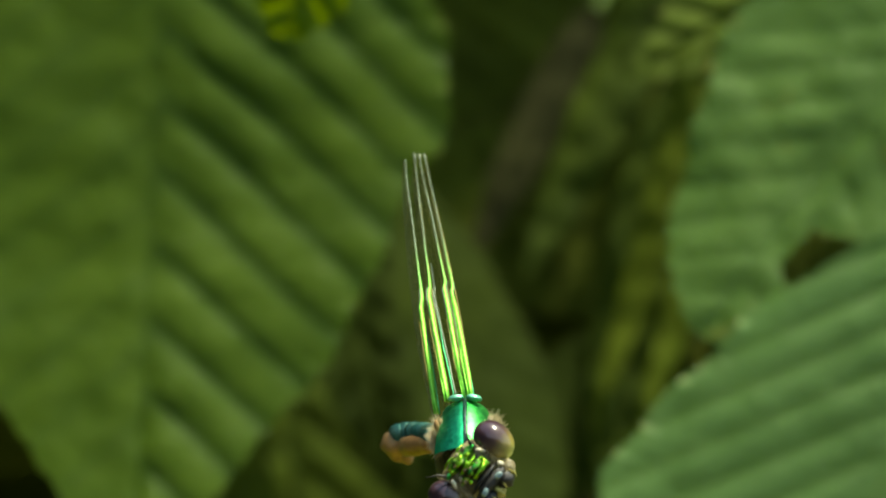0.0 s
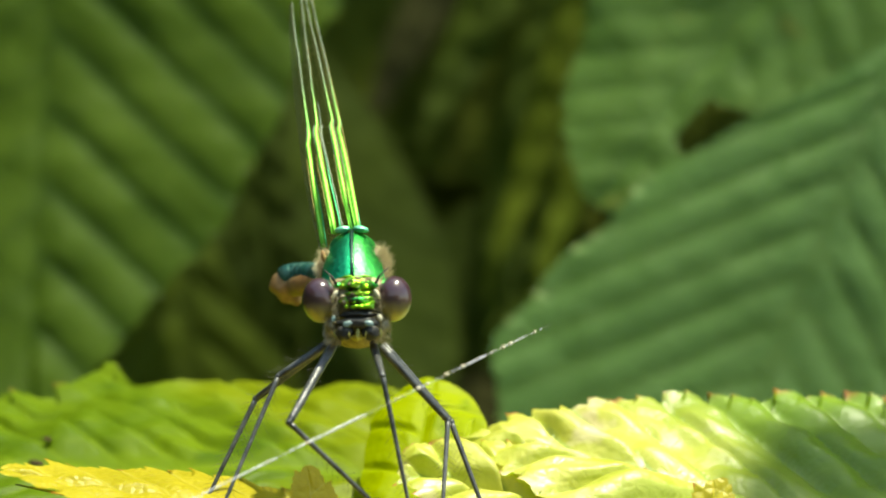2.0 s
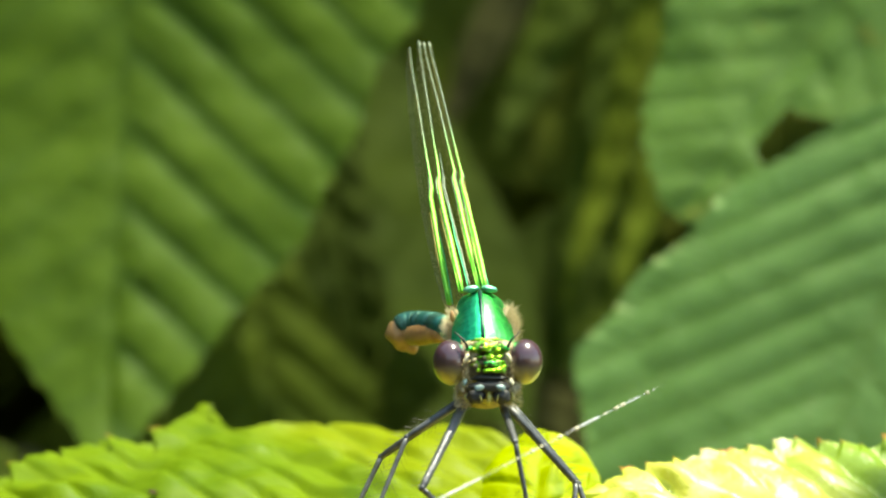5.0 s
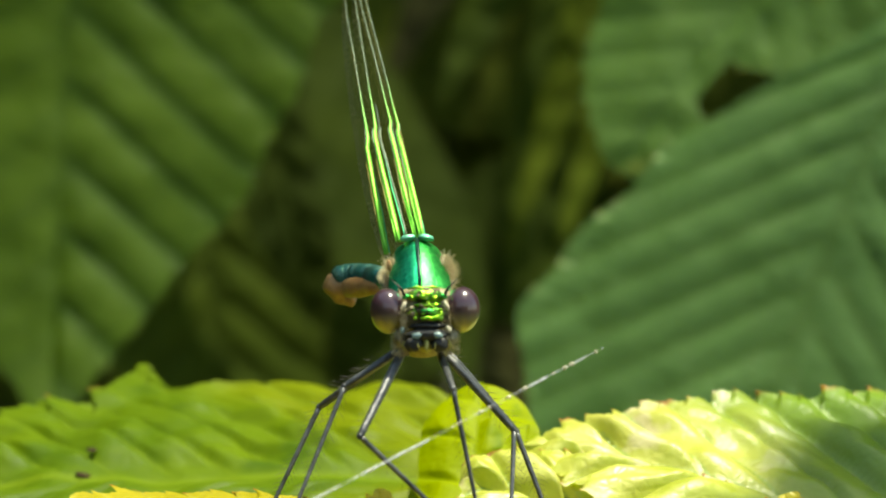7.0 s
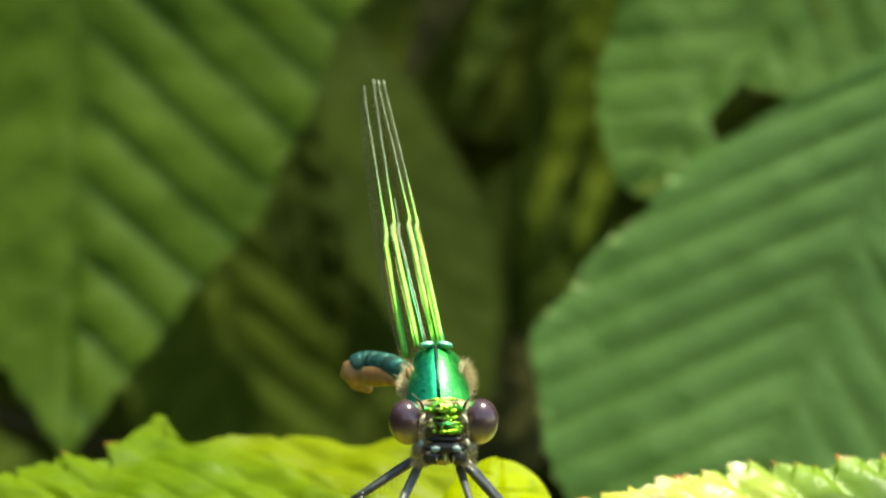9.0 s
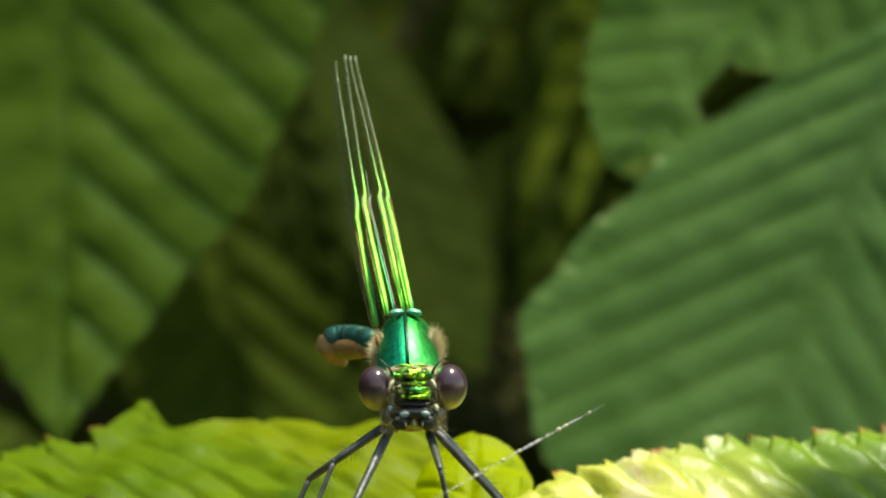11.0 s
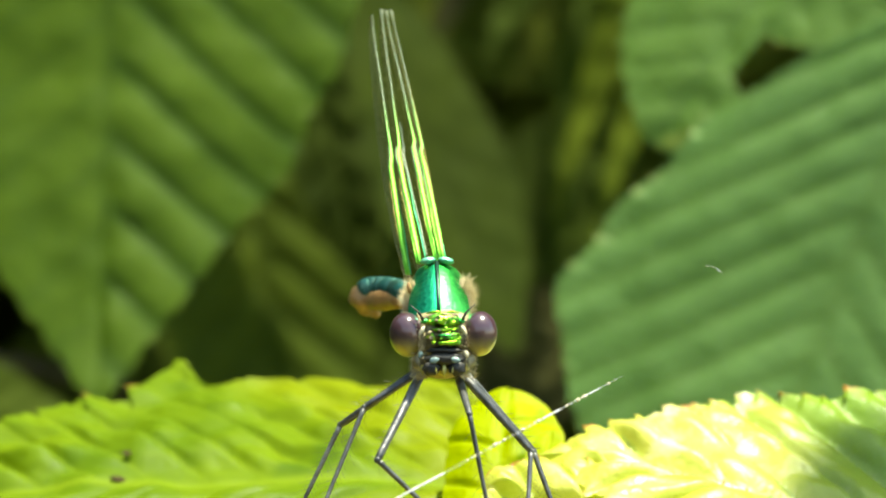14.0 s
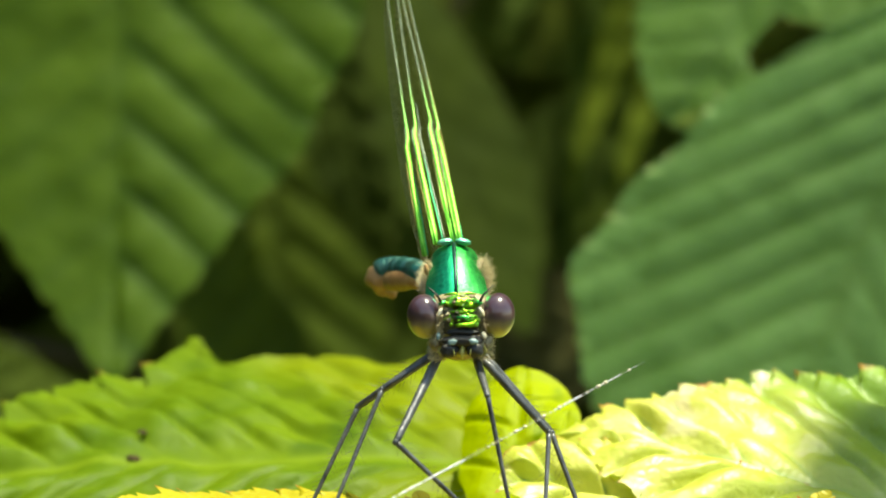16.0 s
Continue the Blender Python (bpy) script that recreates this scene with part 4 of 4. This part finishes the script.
for _ in range(700):
    s_ = fleck_rnd.choice((-1, 1))
    p = Vector((-0.4 + s_ * fleck_rnd.uniform(0.95, 1.45), fleck_rnd.uniform(-0.35, 0.0), fleck_rnd.uniform(-8.2, -5.9)))
    w = Vector((s_ * fleck_rnd.uniform(-0.5, 0.6), -1.0, fleck_rnd.uniform(-0.7, 0.6))).normalized()
    g.tube([p, p + w * fleck_rnd.uniform(0.15, 0.32)], [0.014, 0.005], 3, cap=False)
hpart("face_down", g, hair_mat, "short buff hairs beside the eyes")


# legs: femur, tibia, foot and fine bristles
def leg(root, knee, foot, r=0.17, seed=1):
    rnd = random.Random(seed)
    R_, K, F = Vector(root), Vector(knee), Vector(foot)
    limb = new("leg")
    limb.parent = fly
    r *= 1.18
    tagged(limb, "slim slate-black bristly leg")
    fpart("femur", Geo().tube([R_, R_.lerp(K, 0.15), R_.lerp(K, 0.6), R_.lerp(K, 0.95), K], [r * 1.1, r * 1.25, r * 1.05, r * 0.95, r * 0.8], 10), leg_skin, parent=limb)
    fpart("tibia", Geo().tube([K, K.lerp(F, 0.05), K.lerp(F, 0.5), K.lerp(F, 0.92), F], [r * 0.8, r * 0.72, r * 0.6, r * 0.5, r * 0.45], 8), leg_skin, parent=limb)
    fpart("knee", Geo().ball(K, (r * 0.95,) * 3, (0, 0, 0), 8, 10), leg_skin, parent=limb)
    d = (F - K).normalized()
    side = d.cross(Vector((0, 1, 0))).normalized()
    fpart("tarsus", Geo().tube([F, F + Vector((side.x * 0.4, -0.5, -0.15)), F + Vector((side.x * 0.6, -1.2, -0.3))], [r * 0.45, r * 0.4, r * 0.2], 8), leg_skin, parent=limb)
    g = Geo()
    for seg0, seg1, n in ((R_, K, 13), (K, F, 26)):
        dd = (seg1 - seg0).normalized()
        sd = dd.cross(Vector((0, 1, 0))).normalized()
        for i in range(n):
            p = seg0.lerp(seg1, (i + 0.5) / n)
            for s in (-1, 1):
                w = (sd * s + dd * 0.75 + Vector((0, rnd.uniform(-0.5, 0.3), 0))).normalized()
                l = rnd.uniform(0.45, 0.95)
                g.tube([p, p + w * l * 0.5, p + w * l + dd * 0.08], [0.012, 0.010, 0.004], 3, cap=False)
    fpart("bristles", g, bristle_skin, "fine dark bristles", parent=limb)
    return limb, R_


LEG_LEFT = leg((-1.7, 1.4, -8.5), (-4.15, -3.0, -13.1), (3.1, -0.9, -20.4), 0.19, seed=1)
leg((-2.2, 3.0, -8.6), (-6.5, 5.0, -11.6), (-10.0, 3.8, -18.6), 0.18, seed=2)
leg((-2.0, 2.4, -8.5), (-5.0, 2.0, -10.4), (-8.6, -0.6, -18.8), 0.17, seed=3)
leg((0.45, 1.2, -8.7), (1.05, -2.0, -10.6), (2.85, -2.0, -20.4), 0.17, seed=4)
leg((0.9, 3.0, -8.7), (4.7, 4.0, -13.2), (7.5, 2.0, -21.1), 0.19, seed=5)
LEG_RIGHT = leg((0.8, 2.6, -8.8), (4.55, 2.8, -13.1), (4.0, -1.0, -20.6), 0.17, seed=6)

# down on the sides of the thorax and round the neck
rnd = random.Random(5)
for sgn, c0 in ((-1, Vector((-2.15, 4.3, -4.3))), (1, Vector((0.82, 4.3, -4.15)))):
    g = Geo()
    for _ in range(2300):
        d = Vector((sgn * rnd.gauss(0.45, 0.8), rnd.gauss(-0.6, 0.7), rnd.gauss(0, 0.8))).normalized()
        p = c0 + Vector((d.x * 0.43, d.y * 1.55, d.z * 1.02))
        way = (d + Vector((rnd.gauss(0, 0.6), rnd.gauss(0, 0.6), rnd.gauss(0, 0.6)))).normalized()
        l = rnd.uniform(0.10, 0.28) if rnd.random() < 0.6 else rnd.uniform(0.25, 0.62)
        g.tube([p, p + way * l * 0.6, p + way * l + Vector((rnd.gauss(0, 0.05), 0, 0.05))], [0.008, 0.006, 0.002], 3, cap=False)
    fpart("fur", g, hair_mat, "soft buff down on the side")
g = Geo()
for _ in range(1100):
    s = rnd.choice((-1, 1))
    p = Vector((-0.4 + s * rnd.uniform(0.85, 1.8), rnd.uniform(-0.1, 1.0), rnd.uniform(-8.7, -7.2)))
    way = Vector((s * rnd.uniform(0.2, 1.0), rnd.uniform(-0.6, 0.2), rnd.uniform(-0.9, 0.3))).normalized()
    g.tube([p, p + way * rnd.uniform(0.12, 0.36)], [0.014, 0.004], 3, cap=False)
fpart("fur", g, hair_mat, "buff hairs under the head")


# wings: costal edge with a step at the nodus, inner veins, membrane
def wing(base, nodus, tip, chord, depth, seed):
    B, Nd, T = Vector(base), Vector(nodus), Vector(tip)
    rnd = random.Random(seed)
    span = T - B
    c = (Vector(chord) - span * (Vector(chord).dot(span) / span.length_squared)).normalized()
    out = span.normalized().cross(c)
    if out.x > 0:
        out = -out

    def lead(s):
        k = (Nd - B).length / span.length
        return B.lerp(Nd, s / k) if s < k else Nd.lerp(T, (s - k) / (1 - k))

    k = (Nd - B).length / span.length
    hinge = new("wing")
    hinge.parent = fly
    hinge.location = (B - ORIGIN) * MM
    tagged(hinge, "clear wing with bright green front veins")
    # membrane
    verts, faces = [], []
    n, m = 40, 10
    for i in range(n + 1):
        s = i / n
        w = depth * (s + 0.02) ** 0.5 * (1 - s) ** 0.42 * 1.45
        for j in range(m + 1):
            t = j / m
            verts.append(lead(s) + c * (w * t + 0.05) + out * (0.18 * math.sin(t * 7 + 0.5 * s) * t))
    for i in range(n):
        for j in range(m):
            q = i * (m + 1) + j
            faces.append((q, q + m + 1, q + m + 2, q + 1))
    g = Geo()
    g.v, g.f = verts, faces
    part("membrane", g, membrane, hinge, "clear brownish membrane", B)
    # paired front veins with a step at the nodus, grey-green beyond; thin ones beside them
    def strand(name, us, off, radii, material, label):
        pts = []
        for u in us:
            bend = 0.05 * noise.noise(Vector((u * 9, seed * 3.1, off * 5)))
            step = -0.14 * smooth01((u - k * 0.96) / (0.05 * k)) * (1 - smooth01((u - k) / (1 - k)))
            pts.append(lead(u) + out * (off * (1 - 0.75 * u) + bend + step))
        rr = [float(np.interp(u, (0, 0.1, 0.4, 0.55, 1.0), radii)) for u in us]
        part(name, Geo().tube(pts, rr, 8, flat=0.8), material, hinge, label, B)

    grid = [0.0, 0.05, 0.1, 0.16, 0.22, 0.28, 0.34, 0.39, 0.43, 0.455, 0.47, 0.49, 0.52, 0.56, 0.62, 0.7, 0.78, 0.86, 0.93, 1.0]
    strand("costal_vein", grid, 0.10, (0.13, 0.20, 0.165, 0.065, 0.034), vein_front, "bright green front vein")
    if seed == 2:
        strand("costal_vein", grid[:14], -0.30, (0.035, 0.045, 0.04, 0.032, 0.022), vein_teal, "thin teal front vein")
        strand("costal_vein", grid[:11], -0.42, (0.03, 0.035, 0.03, 0.03, 0.02), vein_grey, "thin grey front vein")
    else:
        strand("costal_vein", grid[:12], -0.06, (0.03, 0.04, 0.04, 0.03, 0.02), vein_teal, "thin teal front vein")
    strand("subcostal_vein", grid[:11], 0.27, (0.045, 0.065, 0.055, 0.045, 0.02), vein_front, "thin green vein beside the front vein")
    strand("inner_vein", grid[2:7], 0.38, (0.02, 0.035, 0.03, 0.03, 0.02), vein_brown, "short amber inner vein")
    part("inner_vein", Geo().tube([lead(u) + c * 1.0 * min(1, 4 * u) - out * 0.22 * math.sin(3 * u) for u in (0.02, 0.2, 0.4, 0.6, 0.85)], [0.04, 0.05, 0.045, 0.035, 0.02], 6), vein_brown, hinge, "thin amber inner vein", B)
    if seed > 1:
        part("tip_spot", Geo().ball(T - span * 0.012 + c * 0.12, (0.06, 0.06, 0.2), (-30, 0, 0), 8, 10), vein_grey, hinge, "pale spot at the wing tip", B)
    return hinge, B, c, span.normalized()


WINGS = [
    wing((-2.35, 6.2, -2.9), (-3.5, 10.84, 3.73), (-4.70, 17.99, 12.7), (-0.10, 0.75, -0.7), 3.9, 1),
    wing((-1.66, 4.9, -2.2), (-3.08, 11.33, 4.5), (-4.11, 18.0, 13.1), (-0.04, 0.75, -0.7), 5.0, 2),
    wing((-0.62, 4.9, -2.2), (-2.15, 11.63, 4.83), (-3.84, 18.0, 13.05), (0.0, 0.75, -0.7), 5.2, 3),
    wing((-0.26, 4.4, -2.1), (-1.70, 11.33, 4.56), (-3.53, 18.0, 13.05), (0.05, 0.75, -0.7), 5.0, 4),
]

# ---- spider thread ----
thread = new("spider_thread")
SILK = Vector((0, -8, -12))
thread.location = SILK * MM
pts = [(-22, -4, -11.5), (-14, -3, -7.2), (-7, -1, -3.6), (0, 0, 0), (6, 2, 3.1), (10.2, 3.5, 5.2)]
part("strand", Geo().tube(pts, [0.02, 0.034, 0.056, 0.075, 0.068, 0.016], 6), silk, thread, "", (0, 0, 0))
# pale beads stand in for glints along the strand
bead_rnd = random.Random(71)
for _ in range(16):
    k = bead_rnd.choice((2, 3, 3, 4, 4))
    spot = Vector(pts[k]).lerp(Vector(pts[k + 1]), bead_rnd.uniform(0.05, 0.9))
    size = bead_rnd.uniform(0.05, 0.11)
    part("glint_bead", Geo().ball(spot, (size * 1.5, size, size), (0, -27, 0), 6, 8), cream, thread, "tiny pale bead for a glint on the silk")
tagged(thread, "loose glistening strand of spider silk", "spider thread")
THREAD = [
    (0.0, -3.8, -15.0), (0.1, -3.4, -11.0), (0.2, -3.0, -1.6), (0.3, -2.6, -2.4), (0.4, -2.2, -10.7), (0.5, -1.8, -13.8),
    (0.6, -1.6, -14.2), (0.7, -1.4, -11.7), (0.8, -1.3, -5.0), (0.9, -1.0, -10.0), (1.0, -0.7, -15.3), (1.1, -0.3, -16.0),
    (1.2, 0.0, -13.7), (1.3, 0.3, -7.3), (1.4, 0.7, -9.4), (1.5, -0.8, -15.8), (1.6, -1.0, -17.2), (1.8, -2.2, -16.4),
    (2.0, -2.1, -11.2), (2.5, -1.5, -14.3), (3.0, -0.3, -16.0), (3.2, -2.3, -14.0), (5.5, -0.7, -12.5), (6.0, -1.6, -12.0),
    (6.5, -1.0, -14.3), (7.0, 0.0, -12.2), (7.5, -0.6, -12.0), (7.7, -0.4, -11.0), (8.0, -0.5, -14.6), (8.2, -0.3, -14.6), (8.4, 0.0, -15.2), (8.5, 0.4, -16.6),
    (8.7, 0.5, -15.5), (8.8, 0.6, -15.5), (9.0, 0.5, -17.4), (9.1, 0.5, -15.7), (9.2, 0.5, -14.4), (11.5, 0.4, -11.8), (12.5, 0.1, -11.8), (13.0, 0.2, -12.8), (13.5, 0.9, -12.1), (14.0, -0.4, -13.0), (14.5, -0.1, -12.9),
    (15.5, -0.4, -14.5), (16.0, 0.0, -14.0),
]


# small wisp of silk that floats past the broad leaf
wisp = new("silk_wisp")
part("strand", Geo().tube([(-0.55, 0, 0.35), (-0.3, 0.05, 0.1), (0.0, 0, 0.02), (0.3, 0.1, -0.12), (0.55, 0, -0.3)], [0.008, 0.016, 0.022, 0.018, 0.008], 6), silk, wisp)
part("strand", Geo().tube([(-0.5, 0.1, 0.05), (-0.1, 0, 0.06), (0.15, 0.05, 0.0), (0.4, 0, -0.25)], [0.006, 0.014, 0.016, 0.006], 6), silk, wisp)
tagged(wisp, "tiny white wisp of spider silk afloat", "silk wisp")
WISP = ((0.0, 60, 2, -10), (9.0, 60, 2, -10), (11.3, 34, 8, -6), (12.0, 16.0, 10, -2.4), (12.5, 15.5, 10, -2.0), (13.0, 14.4, 10, -2.2), (13.5, 14.9, 10, -2.0), (14.2, 16.6, 10, -2.4), (14.8, 30, 8, -1), (16.0, 60, 2, 4))

# a longer, looser wisp that the air carries across
long_wisp = new("silk_wisp")
part("strand", Geo().tube([(-0.2, 0, 2.3), (0.1, 0.1, 1.8), (0.45, 0, 1.3), (0.5, 0.1, 0.8), (0.62, 0, 0.3)], [0.012, 0.03, 0.04, 0.03, 0.012], 6), silk, long_wisp)
part("strand", Geo().tube([(0.5, 0, -1.5), (0.2, 0.1, -1.9), (-0.2, 0, -2.2), (-0.5, 0.1, -3.0)], [0.01, 0.022, 0.028, 0.01], 6), silk, long_wisp)
part("strand", Geo().tube([(0.6, 0, 0.3), (0.62, 0.1, -0.6), (0.5, 0, -1.5)], [0.006, 0.008, 0.006], 5), silk, long_wisp)
tagged(long_wisp, "loose white wisp of spider silk in the air", "silk wisp")
LONG_WISP = ((0.0, -90, 0, -20), (13.8, -60, 0, -14), (14.3, -27, 0, -8), (14.4, -20.8, 0, -6.8), (14.5, -14.7, 0, -7.0), (14.6, 6.3, 0, 1.4), (14.8, 50, 0, 12), (16.0, 90, 0, 20))


# ---- what moves ----
def motions():
    for thing in PERCH + [twig]:
        rest = thing.matrix_world.copy()
        walk(thing, [(t, Matrix.Translation((0, 0, (level(LIFT, t) + (level(TOSS, t) if thing is L1_LEAF else 0.0)) * MM)) @ sway(up, side) @ rest) for t, up, side in SWAY])
    face = Matrix.Translation((HEAD - ORIGIN) * MM)
    rows = [(t, sway(up, side) @ Matrix.Translation(ORIGIN * MM) @ face @ Matrix.Rotation(radians(-level(LEAN, t)), 4, "Y") @ face.inverted()) for t, up, side in SWAY]
    walk(fly, rows)
    walk(thread, [(t, pose(x * MM, -0.008, z * MM)) for t, x, z in THREAD])
    walk(wisp, [(t, pose(x * MM, y * MM, z * MM, 0, 3 * (t - 12.5), 0)) for t, x, y, z in WISP])
    walk(long_wisp, [(t, pose(x * MM, y * MM, z * MM)) for t, x, y, z in LONG_WISP])
    at_head = Matrix.Translation((HEAD - ORIGIN) * MM)
    walk(head, [(t, at_head @ Matrix.Rotation(radians(a), 4, "Y")) for t, a in ((0.0, -52), (0.05, -38), (0.12, 0), (0.2, 0), (16.0, 0))])
    # the two raised legs come down on the leaf
    for (limb, root), turns in ((LEG_RIGHT, ((0.0, -46), (0.1, -44), (0.2, -26), (0.3, -12), (0.4, 0), (16.0, 0))), (LEG_LEFT, ((0.0, 38), (0.1, 38), (0.2, 34), (0.3, 22), (0.4, 6), (0.5, 0), (16.0, 0)))):
        at = Matrix.Translation((root - ORIGIN) * MM)
        walk(limb, [(t, at @ Matrix.Rotation(radians(a), 4, "Y") @ at.inverted()) for t, a in turns])
    twist, raise_up = (0.6, 0.9, 0.4, 0.4), (0.0, 0.6, 0.1, 0.0)
    opening = {0: (2, 6, 12, 18, 27, 40, 3), 1: (2, 6, 10, 14, 18, 24, 2), 2: (-2, -5, -9, -12, -17, -23, -1), 3: (-2, -5, -9, -13, -17, -27, -1)}
    for i, (hinge, base, c, span) in enumerate(WINGS):
        at = Matrix.Translation((base - ORIGIN) * MM)
        rows = [(0.0, 0), (15.0, 0), (15.1, 0)] + [(15.2 + 0.1 * k, a) for k, a in enumerate(opening[i])] + [(15.9, 0), (16.0, 0)]
        walk(hinge, [(t, at @ Matrix.Rotation(radians(raise_up[i] * abs(r)), 4, "X") @ Matrix.Rotation(radians(-r), 4, c) @ Matrix.Rotation(radians(twist[i] * r), 4, span)) for t, r in rows])


bpy.context.view_layer.update()
motions()
